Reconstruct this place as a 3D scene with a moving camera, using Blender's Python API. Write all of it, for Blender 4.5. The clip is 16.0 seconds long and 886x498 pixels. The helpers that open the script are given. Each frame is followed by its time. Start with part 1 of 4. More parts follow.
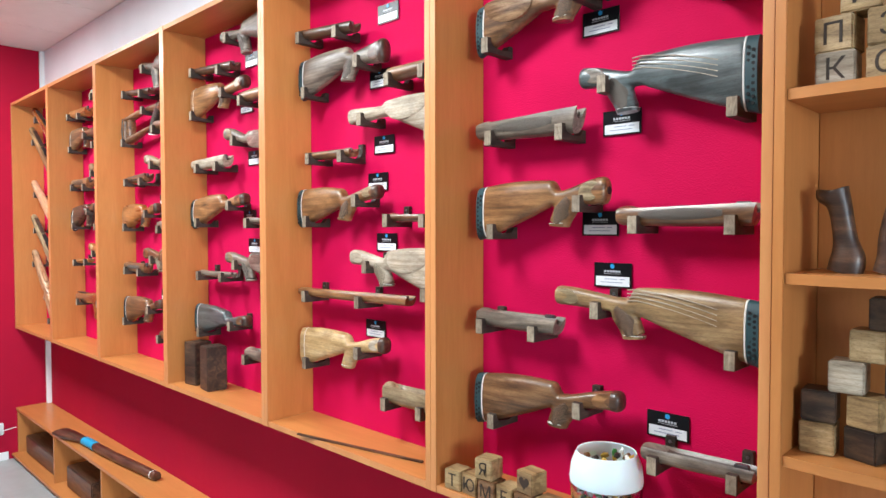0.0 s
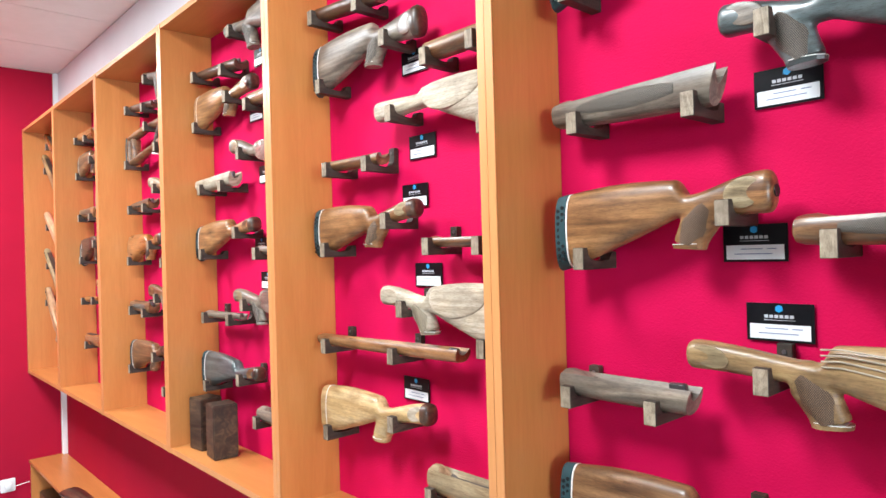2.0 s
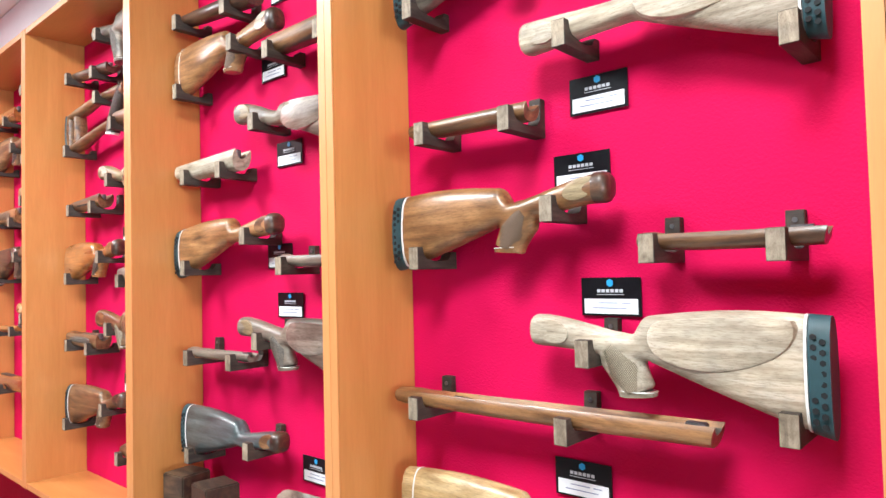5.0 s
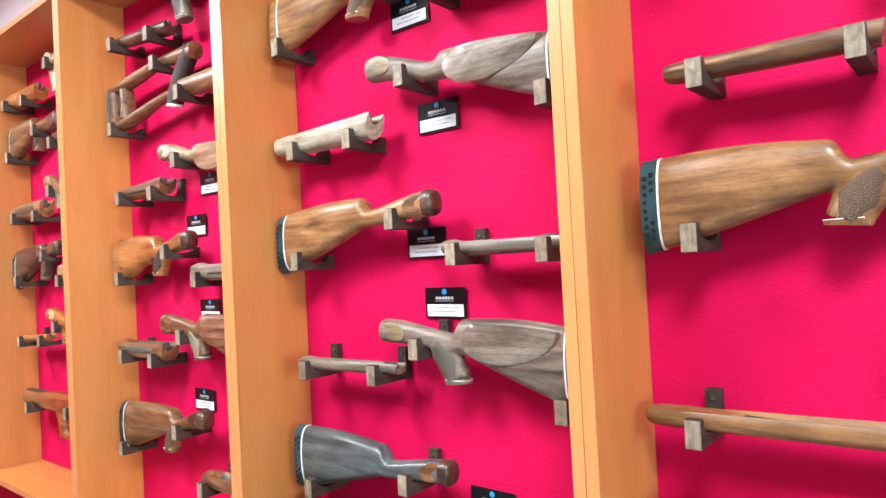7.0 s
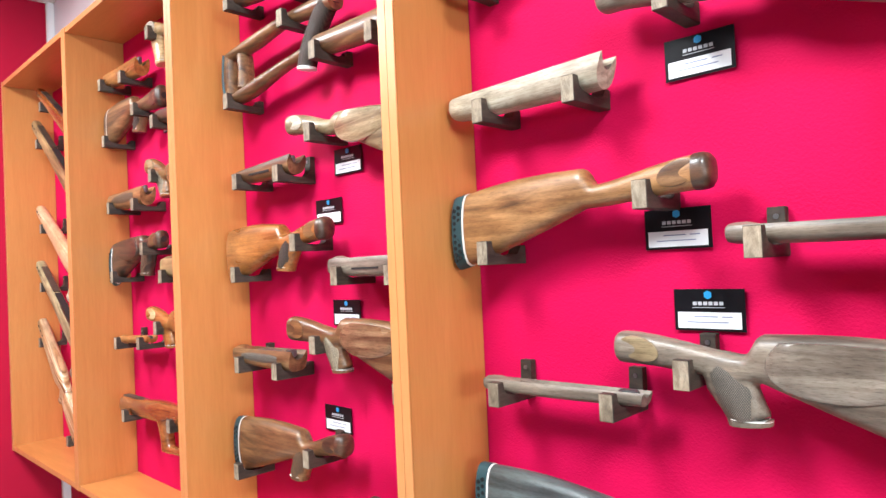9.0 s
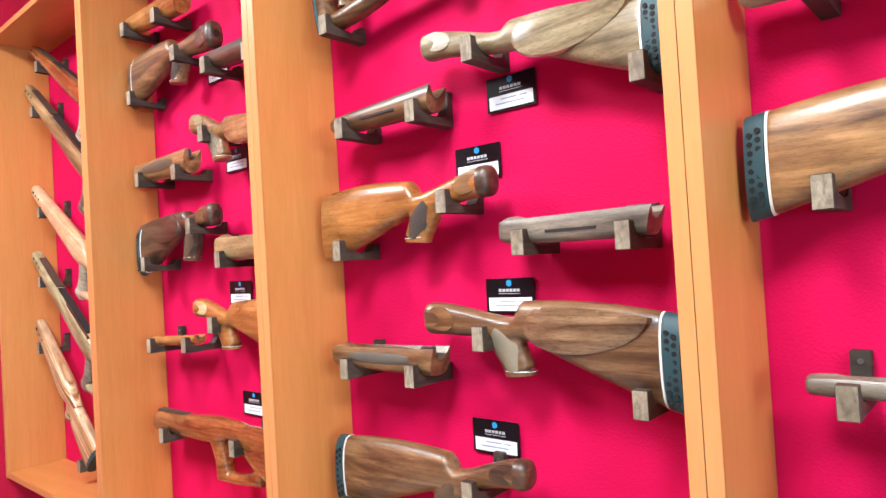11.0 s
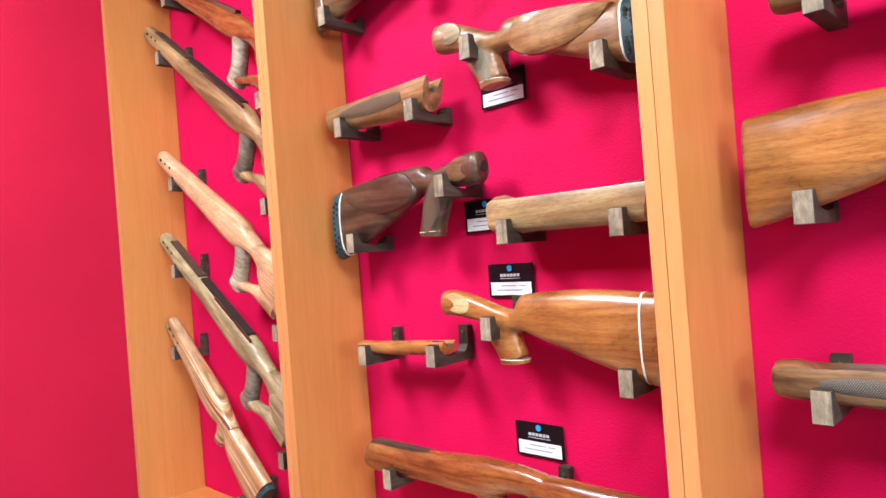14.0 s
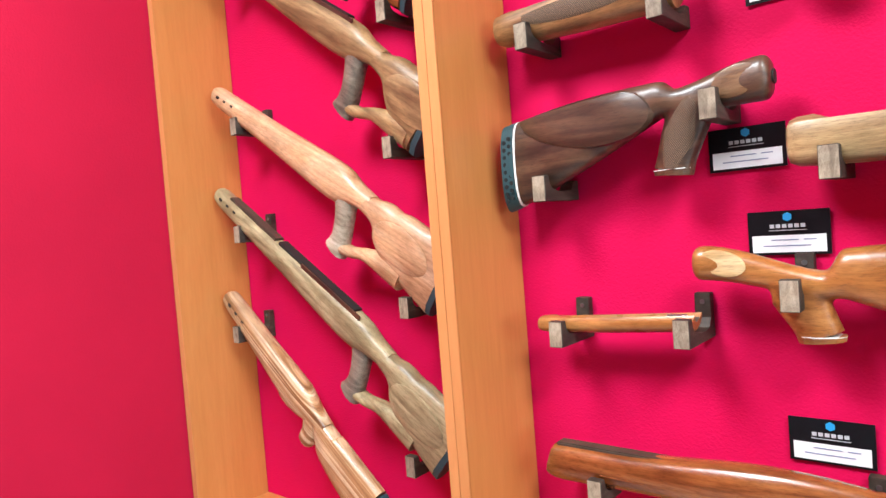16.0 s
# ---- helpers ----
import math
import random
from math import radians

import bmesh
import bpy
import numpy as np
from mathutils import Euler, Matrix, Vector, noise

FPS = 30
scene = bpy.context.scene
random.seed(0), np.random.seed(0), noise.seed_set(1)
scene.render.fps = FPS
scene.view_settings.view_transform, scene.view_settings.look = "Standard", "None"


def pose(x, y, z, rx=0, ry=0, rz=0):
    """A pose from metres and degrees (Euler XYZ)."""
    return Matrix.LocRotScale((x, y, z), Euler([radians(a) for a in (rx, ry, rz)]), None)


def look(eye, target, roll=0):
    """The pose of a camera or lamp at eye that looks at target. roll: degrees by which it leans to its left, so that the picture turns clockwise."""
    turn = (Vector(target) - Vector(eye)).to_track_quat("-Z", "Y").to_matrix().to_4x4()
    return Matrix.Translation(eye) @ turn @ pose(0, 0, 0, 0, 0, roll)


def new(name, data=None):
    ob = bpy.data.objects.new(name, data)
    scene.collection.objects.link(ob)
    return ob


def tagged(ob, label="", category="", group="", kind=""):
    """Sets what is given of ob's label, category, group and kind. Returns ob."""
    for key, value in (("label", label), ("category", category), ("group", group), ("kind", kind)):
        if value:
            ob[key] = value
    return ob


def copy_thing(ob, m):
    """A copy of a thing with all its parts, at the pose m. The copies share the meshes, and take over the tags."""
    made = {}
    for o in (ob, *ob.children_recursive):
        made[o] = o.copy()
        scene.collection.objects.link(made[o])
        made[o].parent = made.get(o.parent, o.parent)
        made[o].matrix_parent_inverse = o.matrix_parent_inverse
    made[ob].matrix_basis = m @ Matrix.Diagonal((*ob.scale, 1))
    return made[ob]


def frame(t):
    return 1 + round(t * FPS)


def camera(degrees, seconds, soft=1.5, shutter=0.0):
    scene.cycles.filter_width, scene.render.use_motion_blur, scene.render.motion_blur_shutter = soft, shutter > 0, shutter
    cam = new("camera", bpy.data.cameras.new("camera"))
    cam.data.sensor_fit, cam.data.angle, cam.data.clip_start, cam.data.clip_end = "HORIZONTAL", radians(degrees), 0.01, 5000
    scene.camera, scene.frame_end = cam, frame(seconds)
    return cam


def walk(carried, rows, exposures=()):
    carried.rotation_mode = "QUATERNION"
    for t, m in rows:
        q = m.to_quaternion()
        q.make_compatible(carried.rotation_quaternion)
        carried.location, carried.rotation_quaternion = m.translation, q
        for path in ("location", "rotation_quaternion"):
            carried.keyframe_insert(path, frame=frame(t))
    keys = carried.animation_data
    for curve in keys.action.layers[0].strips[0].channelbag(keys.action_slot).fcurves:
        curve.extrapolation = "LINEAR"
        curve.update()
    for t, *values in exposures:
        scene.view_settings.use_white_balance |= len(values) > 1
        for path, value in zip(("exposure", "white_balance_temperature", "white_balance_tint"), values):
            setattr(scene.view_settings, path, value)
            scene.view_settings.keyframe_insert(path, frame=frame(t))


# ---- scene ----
cam = camera(67.7, 16.0)
PATH = [
    (0, (0.108, -0.024, 1.558), (-1.284, 1.41, 1.495), -0.1),
    (0.5, (0.02, 0.039, 1.529), (-1.374, 1.471, 1.444), -0.5),
    (1, (-0.108, 0.136, 1.532), (-1.476, 1.595, 1.531), -0.6),
    (1.5, (-0.204, 0.205, 1.561), (-1.588, 1.649, 1.573), -1.3),
    (2, (-0.279, 0.313, 1.568), (-1.759, 1.659, 1.576), -1.6),
    (2.5, (-0.362, 0.378, 1.56), (-1.86, 1.704, 1.558), -0.6),
    (3, (-0.505, 0.398, 1.54), (-1.924, 1.808, 1.555), 0.1),
    (3.2, (-0.58, 0.418, 1.551), (-1.969, 1.857, 1.566), -0.5),
    (5.3, (-1.048, 0.457, 1.559), (-2.375, 1.952, 1.631), -1.4),
    (5.5, (-1.088, 0.48, 1.575), (-2.439, 1.953, 1.628), -1.1),
    (6, (-1.215, 0.432, 1.563), (-2.548, 1.922, 1.617), -1.7),
    (6.5, (-1.361, 0.406, 1.564), (-2.645, 1.939, 1.622), -2.6),
    (7, (-1.477, 0.391, 1.567), (-2.745, 1.937, 1.604), -3.0),
    (7.5, (-1.572, 0.411, 1.556), (-2.855, 1.945, 1.578), -2.5),
    (8, (-1.687, 0.441, 1.554), (-3.008, 1.942, 1.594), -3.7),
    (8.5, (-1.793, 0.463, 1.572), (-3.161, 1.921, 1.626), -4.2),
    (9, (-1.889, 0.448, 1.569), (-3.278, 1.886, 1.613), -2.6),
    (9.2, (-1.934, 0.439, 1.58), (-3.333, 1.868, 1.595), -3.3),
    (11.3, (-2.489, 0.462, 1.528), (-3.8, 1.972, 1.572), -3.4),
    (11.5, (-2.533, 0.48, 1.536), (-3.874, 1.963, 1.586), -3.4),
    (12, (-2.625, 0.487, 1.543), (-4.015, 1.924, 1.595), -2.3),
    (12.5, (-2.751, 0.479, 1.544), (-4.141, 1.917, 1.584), -2.9),
    (13, (-2.917, 0.441, 1.554), (-4.258, 1.924, 1.598), -4.1),
    (13.5, (-3.044, 0.414, 1.545), (-4.36, 1.92, 1.591), -4.1),
    (14, (-3.151, 0.456, 1.548), (-4.541, 1.894, 1.551), -4.4),
    (14.5, (-3.281, 0.499, 1.54), (-4.74, 1.866, 1.59), -4.3),
    (15, (-3.369, 0.504, 1.557), (-4.85, 1.848, 1.556), -3.6),
    (15.5, (-3.5, 0.452, 1.537), (-4.928, 1.852, 1.517), -3.4),
    (16, (-3.644, 0.408, 1.533), (-4.932, 1.936, 1.459), -4.5),
]
walk(cam, [(t, look(eye, target, roll)) for t, eye, target, roll in PATH], [(0.0, -0.36), (1.0, -0.2), (3.0, -0.12), (5.5, -0.13), (9.0, -0.1), (11.5, -0.16), (14.0, -0.18), (16.0, -0.22)])


# ---- light ----
world = bpy.data.worlds.new("world")
scene.world = world
world.use_nodes = True
world.node_tree.nodes["Background"].inputs[0].default_value = (0.85, 0.93, 1.0, 1)
world.node_tree.nodes["Background"].inputs[1].default_value = 1.0
LAMP_POWER = 74.0
LAMP_COLOUR = (0.87, 0.95, 1.0)
CEIL = 2.78
LAMPS = [(x, y) for x in (-4.4, -2.8, -1.2) for y in (0.15,)]
for lx, ly in LAMPS:
    lamp = bpy.data.lights.new("ceiling_lamp", "AREA")
    lamp.shape, lamp.size, lamp.size_y = "RECTANGLE", 0.56, 0.56
    lamp.energy, lamp.color = LAMP_POWER, LAMP_COLOUR
    new("ceiling_lamp", lamp).matrix_world = pose(lx, ly, CEIL - 0.03)

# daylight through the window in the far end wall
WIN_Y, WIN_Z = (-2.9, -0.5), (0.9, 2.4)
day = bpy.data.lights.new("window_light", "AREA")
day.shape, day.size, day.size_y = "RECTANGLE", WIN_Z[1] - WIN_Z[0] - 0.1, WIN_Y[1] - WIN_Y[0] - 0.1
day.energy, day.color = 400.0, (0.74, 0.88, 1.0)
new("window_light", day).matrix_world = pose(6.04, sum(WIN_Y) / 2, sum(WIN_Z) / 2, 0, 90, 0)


# ---- materials ----
def material(name, rough=0.5, metal=0.0, coat=0.0):
    m = bpy.data.materials.new(name)
    m.use_nodes = True
    nt = m.node_tree
    b = nt.nodes["Principled BSDF"]
    b.inputs["Roughness"].default_value = rough
    b.inputs["Metallic"].default_value = metal
    b.inputs["Coat Weight"].default_value = coat
    b.inputs["Coat Roughness"].default_value = 0.22
    return m, nt, b


def node(nt, kind, **ins):
    n = nt.nodes.new(kind)
    for k, v in ins.items():
        n.inputs[k.replace("_", " ")].default_value = v
    return n


def coords(nt, scale=(1, 1, 1), shift=True):
    """Object coordinates, scaled, with an offset that differs from thing to thing."""
    tc = nt.nodes.new("ShaderNodeTexCoord")
    mp = nt.nodes.new("ShaderNodeMapping")
    mp.inputs["Scale"].default_value = scale
    nt.links.new(tc.outputs["Object"], mp.inputs["Vector"])
    if shift:
        oi = nt.nodes.new("ShaderNodeObjectInfo")
        mul = nt.nodes.new("ShaderNodeMath")
        mul.operation = "MULTIPLY"
        mul.inputs[1].default_value = 37.0
        nt.links.new(oi.outputs["Random"], mul.inputs[0])
        nt.links.new(mul.outputs[0], mp.inputs["Location"])
    return mp.outputs[0]


def ramp(nt, fac, stops):
    r = nt.nodes.new("ShaderNodeValToRGB")
    e = r.color_ramp.elements
    e[0].position, e[0].color = stops[0][0], (*stops[0][1], 1)
    e[1].position, e[1].color = stops[-1][0], (*stops[-1][1], 1)
    for p, c in stops[1:-1]:
        x = e.new(p)
        x.color = (*c, 1)
    nt.links.new(fac, r.inputs[0])
    return r.outputs[0]


def bump(nt, b, height, strength, dist):
    n = nt.nodes.new("ShaderNodeBump")
    n.inputs["Strength"].default_value = strength
    n.inputs["Distance"].default_value = dist
    nt.links.new(height, n.inputs["Height"])
    nt.links.new(n.outputs[0], b.inputs["Normal"])


def mixed(nt, fac, a, c, mode="MIX"):
    m = nt.nodes.new("ShaderNodeMix")
    m.data_type, m.blend_type = "RGBA", mode
    if isinstance(fac, float):
        m.inputs[0].default_value = fac
    else:
        nt.links.new(fac, m.inputs[0])
    nt.links.new(a, m.inputs[6])
    nt.links.new(c, m.inputs[7])
    return m.outputs[2]


def wood(name, dark, mid, light, rough=0.4, coat=0.35, stretch=(5, 40, 40), grain=0.2, figure=3.2):
    """Oiled stock wood: long figure lines and fine pores along the piece."""
    m, nt, b = material(name, rough, 0, coat)
    v = coords(nt, stretch)
    n1 = node(nt, "ShaderNodeTexNoise", Scale=figure * 0.3, Detail=4.0, Roughness=0.5, Distortion=1.2)
    nt.links.new(v, n1.inputs["Vector"])
    n2 = node(nt, "ShaderNodeTexNoise", Scale=figure * 5.0, Detail=3.0, Roughness=0.7)
    nt.links.new(v, n2.inputs["Vector"])
    c1 = ramp(nt, n1.outputs[0], [(0.30, dark), (0.48, mid), (0.68, light)])
    c2 = ramp(nt, n2.outputs[0], [(0.34, (0.45, 0.4, 0.36)), (0.46, (0.88, 0.86, 0.84)), (0.66, (1.12, 1.12, 1.12))])
    col = mixed(nt, 0.62, c1, c2, "MULTIPLY")
    rings = node(nt, "ShaderNodeTexWave", Scale=figure * 0.22, Distortion=9.0, Detail=2.0, Detail_Scale=0.7)
    rings.bands_direction = "Z"
    nt.links.new(v, rings.inputs["Vector"])
    c4 = ramp(nt, rings.outputs["Fac"], [(0.05, (0.66, 0.6, 0.55)), (0.4, (1, 1, 1)), (1.0, (1.04, 1.04, 1.04))])
    col = mixed(nt, 0.35, col, c4, "MULTIPLY")
    n3 = node(nt, "ShaderNodeTexNoise", Scale=11.0, Detail=3.0, Roughness=0.55, Distortion=0.6)
    nt.links.new(coords(nt, (0.8, 1.4, 1.6)), n3.inputs["Vector"])
    c3 = ramp(nt, n3.outputs[0], [(0.32, (0.6, 0.56, 0.53)), (0.5, (0.95, 0.95, 0.95)), (0.66, (1.25, 1.22, 1.18))])
    col = mixed(nt, 0.8, col, c3, "MULTIPLY")
    rr = nt.nodes.new("ShaderNodeMapRange")
    rr.inputs[3].default_value, rr.inputs[4].default_value = rough * 0.75, min(0.9, rough * 1.35)
    nt.links.new(n3.outputs[0], rr.inputs[0])
    nt.links.new(rr.outputs[0], b.inputs["Roughness"])
    nt.links.new(col, b.inputs["Base Color"])
    bump(nt, b, n2.outputs[0], grain, 0.001)
    return m


def laminate(name, c1, c2, stretch):
    """Cherry-coloured chipboard laminate with printed grain."""
    m, nt, b = material(name, 0.36, 0, 0.1)
    v = coords(nt, stretch)
    n1 = node(nt, "ShaderNodeTexNoise", Scale=1.3, Detail=4.0, Roughness=0.6, Distortion=0.8)
    nt.links.new(v, n1.inputs["Vector"])
    n2 = node(nt, "ShaderNodeTexNoise", Scale=14.0, Detail=3.0, Roughness=0.7)
    nt.links.new(v, n2.inputs["Vector"])
    a = ramp(nt, n1.outputs[0], [(0.3, c1), (0.7, c2)])
    d = ramp(nt, n2.outputs[0], [(0.3, (0.82, 0.78, 0.74)), (0.62, (1, 1, 1))])
    nt.links.new(mixed(nt, 0.4, a, d, "MULTIPLY"), b.inputs["Base Color"])
    bump(nt, b, n2.outputs[0], 0.05, 0.0005)
    return m


def plain(name, colour, rough=0.5, var=0.12, scale=6.0, metal=0.0, coat=0.0, relief=0.0):
    m, nt, b = material(name, rough, metal, coat)
    v = coords(nt)
    n = node(nt, "ShaderNodeTexNoise", Scale=scale, Detail=6.0, Roughness=0.65)
    nt.links.new(v, n.inputs["Vector"])
    lo = tuple(c * (1 - var) for c in colour)
    hi = tuple(min(1, c * (1 + var)) for c in colour)
    nt.links.new(ramp(nt, n.outputs[0], [(0.3, lo), (0.7, hi)]), b.inputs["Base Color"])
    if relief:
        n3 = node(nt, "ShaderNodeTexNoise", Scale=scale * 30, Detail=2.0)
        nt.links.new(v, n3.inputs["Vector"])
        bump(nt, b, n3.outputs[0], relief, 0.001)
    return m


def red_paint(name, colour):
    """Matt red paint over lining paper: fine pimples, roller streaks and faint vertical creases."""
    m, nt, b = material(name, 0.75)
    b.inputs["Specular IOR Level"].default_value = 0.12
    v = coords(nt, (1, 1, 1), False)
    vs = coords(nt, (26, 1, 2.2), False)
    n1 = node(nt, "ShaderNodeTexNoise", Scale=2.3, Detail=4.0, Roughness=0.6)
    n2 = node(nt, "ShaderNodeTexNoise", Scale=260.0, Detail=2.0, Roughness=0.6)
    n3 = node(nt, "ShaderNodeTexNoise", Scale=1.2, Detail=3.0, Roughness=0.7)
    nt.links.new(v, n1.inputs["Vector"])
    nt.links.new(v, n2.inputs["Vector"])
    nt.links.new(vs, n3.inputs["Vector"])
    lo, hi = tuple(c * 0.92 for c in colour), tuple(c * 1.06 for c in colour)
    nt.links.new(ramp(nt, n1.outputs[0], [(0.3, lo), (0.7, hi)]), b.inputs["Base Color"])
    mx = nt.nodes.new("ShaderNodeMath")
    mx.operation = "MULTIPLY_ADD"
    nt.links.new(n3.outputs[0], mx.inputs[0])
    mx.inputs[1].default_value = 1.5
    nt.links.new(n2.outputs[0], mx.inputs[2])
    bump(nt, b, mx.outputs[0], 0.5, 0.0018)
    return m


def checkered(name, dark, light, rough=0.5):
    """Cut checkering: two crossed sets of fine grooves."""
    m, nt, b = material(name, rough)
    v = coords(nt, (1, 1, 1), False)
    outs = []
    for ang in (35, -35):
        mp = nt.nodes.new("ShaderNodeMapping")
        mp.inputs["Rotation"].default_value = (0, radians(ang), 0)
        nt.links.new(v, mp.inputs["Vector"])
        w = node(nt, "ShaderNodeTexWave", Scale=150.0, Distortion=0.4)
        nt.links.new(mp.outputs[0], w.inputs["Vector"])
        outs.append(w.outputs["Fac"])
    mul = nt.nodes.new("ShaderNodeMath")
    mul.operation = "MULTIPLY"
    nt.links.new(outs[0], mul.inputs[0])
    nt.links.new(outs[1], mul.inputs[1])
    nt.links.new(ramp(nt, mul.outputs[0], [(0.05, dark), (0.6, light)]), b.inputs["Base Color"])
    bump(nt, b, mul.outputs[0], 0.7, 0.0012)
    return m


CAB = (0.47, 0.175, 0.046), (0.56, 0.222, 0.066)
LAM_V = laminate("laminate_upright", *CAB, (9, 9, 0.9))
LAM_H = laminate("laminate_level", *CAB, (0.9, 9, 9))
# Edge banding, its colour lightened for the lamp reflection along the edges.
EDGE = laminate("edge_band", (0.55, 0.225, 0.075), (0.62, 0.265, 0.095), (9, 9, 0.9))
RED = red_paint("red_panel", (0.62, 0.003, 0.073))
RED_WALL = red_paint("red_wall", (0.41, 0.007, 0.035))
WHITE_WALL = plain("white_wall", (0.74, 0.77, 0.8), 0.7, 0.04, 3.0, relief=0.1)
BEIGE_WALL = plain("beige_wall", (0.3, 0.29, 0.27), 0.7, 0.05, 3.0, relief=0.1)
CEILING = plain("ceiling_tile", (0.8, 0.81, 0.8), 0.85, 0.03, 8.0, relief=0.2)
CEIL_GRID = plain("ceiling_rail", (0.72, 0.72, 0.7), 0.5, 0.03)
FLOOR = plain("floor_vinyl", (0.34, 0.37, 0.36), 0.35, 0.12, 5.0, relief=0.05)
PLASTIC = plain("white_plastic", (0.8, 0.8, 0.8), 0.4, 0.03)
DIFFUSER, _nt, _b = material("lamp_diffuser", 0.5)
_b.inputs["Base Color"].default_value = (0.9, 0.9, 0.9, 1)
_b.inputs["Emission Color"].default_value = (0.93, 0.97, 1, 1)
_b.inputs["Emission Strength"].default_value = 3.0

W = {
    "walnut": wood("walnut", (0.058, 0.025, 0.011), (0.155, 0.072, 0.03), (0.28, 0.15, 0.068)),
    "dark": wood("dark_walnut", (0.026, 0.012, 0.007), (0.064, 0.03, 0.017), (0.125, 0.062, 0.033)),
    "amber": wood("amber_walnut", (0.11, 0.046, 0.016), (0.25, 0.116, 0.043), (0.39, 0.2, 0.082)),
    "orange": wood("orange_beech", (0.22, 0.075, 0.018), (0.35, 0.13, 0.033), (0.46, 0.2, 0.062), 0.28, 0.4),
    "blond": wood("blond_beech", (0.38, 0.23, 0.09), (0.52, 0.35, 0.16), (0.6, 0.44, 0.24)),
    "pale": wood("pale_ash", (0.25, 0.2, 0.14), (0.43, 0.365, 0.275), (0.54, 0.475, 0.38), 0.5, 0.05),
    "grey": wood("grey_walnut", (0.085, 0.065, 0.05), (0.17, 0.135, 0.105), (0.27, 0.22, 0.17), 0.42, 0.12),
    "olive": wood("olive_walnut", (0.13, 0.09, 0.045), (0.27, 0.2, 0.11), (0.38, 0.3, 0.18), 0.4, 0.15),
    # Dark grey wood; the blue-green tint carries the bluish reflection on it.
    "slate": wood("bluish_sheen_walnut", (0.034, 0.043, 0.044), (0.074, 0.094, 0.096), (0.115, 0.146, 0.149), 0.34, 0.35),
    "red": wood("red_lacquered", (0.12, 0.03, 0.008), (0.25, 0.075, 0.02), (0.34, 0.12, 0.035), 0.18, 0.8),
    "stripe": wood("striped_laminate_wood", (0.16, 0.06, 0.02), (0.4, 0.22, 0.1), (0.75, 0.6, 0.4), 0.35, 0.2, (1.2, 6, 130), 0.1, 3.2),
    "tan": wood("tan_walnut", (0.15, 0.085, 0.036), (0.29, 0.18, 0.08), (0.4, 0.27, 0.13), 0.4, 0.15),
    "straw": wood("straw_wood", (0.2, 0.15, 0.075), (0.35, 0.28, 0.15), (0.46, 0.38, 0.22), 0.45, 0.1),
    "rosy": wood("rosy_beech", (0.4, 0.2, 0.095), (0.55, 0.32, 0.17), (0.64, 0.43, 0.27), 0.4, 0.15),
    "block": wood("cube_wood", (0.2, 0.12, 0.05), (0.36, 0.24, 0.11), (0.48, 0.34, 0.18), 0.5, 0.05, (12, 40, 40)),
    "blockdark": wood("dark_cube_wood", (0.02, 0.012, 0.008), (0.045, 0.026, 0.016), (0.1, 0.058, 0.032), 0.5, 0.05, (12, 40, 40)),
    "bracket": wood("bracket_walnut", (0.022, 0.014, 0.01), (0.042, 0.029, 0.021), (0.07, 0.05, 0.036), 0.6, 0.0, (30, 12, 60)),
    # Front light on the lips is put into this paler end grain.
    "lit_endgrain": wood("bracket_lit_end_grain", (0.17, 0.13, 0.09), (0.28, 0.225, 0.16), (0.38, 0.31, 0.23), 0.6, 0.0, (90, 12, 25)),
}
# Cheekpiece woods: glossier, and lightened for the white reflection on them.
POLISHED_SHEEN = {k: wood("polished_sheen_" + k, *c, 0.24, 0.5) for k, c in {
    "walnut": ((0.075, 0.038, 0.02), (0.19, 0.105, 0.055), (0.31, 0.19, 0.105)),
    "grey": ((0.1, 0.08, 0.064), (0.2, 0.165, 0.132), (0.3, 0.255, 0.205)),
    "olive": ((0.15, 0.105, 0.055), (0.3, 0.23, 0.13), (0.41, 0.33, 0.21)),
    "amber": ((0.14, 0.066, 0.025), (0.3, 0.16, 0.066), (0.44, 0.25, 0.11)),
}.items()}
CHECK = {
    "walnut": checkered("checkered_walnut", (0.05, 0.027, 0.015), (0.22, 0.125, 0.065)),
    "pale": checkered("checkered_pale", (0.13, 0.1, 0.065), (0.42, 0.34, 0.23)),
    "grey": checkered("checkered_grey", (0.05, 0.04, 0.032), (0.2, 0.165, 0.13)),
    "dark": checkered("checkered_dark", (0.02, 0.012, 0.009), (0.08, 0.05, 0.035)),
}
PAD = plain("rubber_pad", (0.016, 0.055, 0.065), 0.55, 0.2, 40.0, relief=0.1)
# Black of the raised discs that stand for shaded vent holes.
PAD_HOLE_SHADE = plain("pad_hole_shade", (0.004, 0.005, 0.006), 0.8, 0.1)
SPACER = plain("white_spacer", (0.75, 0.74, 0.7), 0.4, 0.05)
# Dark brown standing for the shade inside hollowed barrel channels.
CHANNEL_SHADE = plain("inletted_channel_shade", (0.055, 0.034, 0.022), 0.6, 0.35, 30)
# Near-black for the shade inside holes, slots and inlets; also dark spacers.
BORE = plain("recess_shade_black", (0.012, 0.009, 0.008), 0.7, 0.3, 30)
STEEL = plain("steel", (0.25, 0.25, 0.26), 0.35, 0.1, 30, 0.9)
CARD_BLACK = plain("card_black", (0.006, 0.006, 0.008), 0.3, 0.3, 60)
CARD_BLACK.node_tree.nodes["Principled BSDF"].inputs["Specular IOR Level"].default_value = 0.25
CARD_WHITE = plain("card_white", (0.8, 0.82, 0.84), 0.35, 0.02)
CARD_BLUE = plain("card_blue", (0.02, 0.3, 0.62), 0.35, 0.05)
CARD_SILVER = plain("card_silver", (0.5, 0.52, 0.55), 0.4, 0.05)
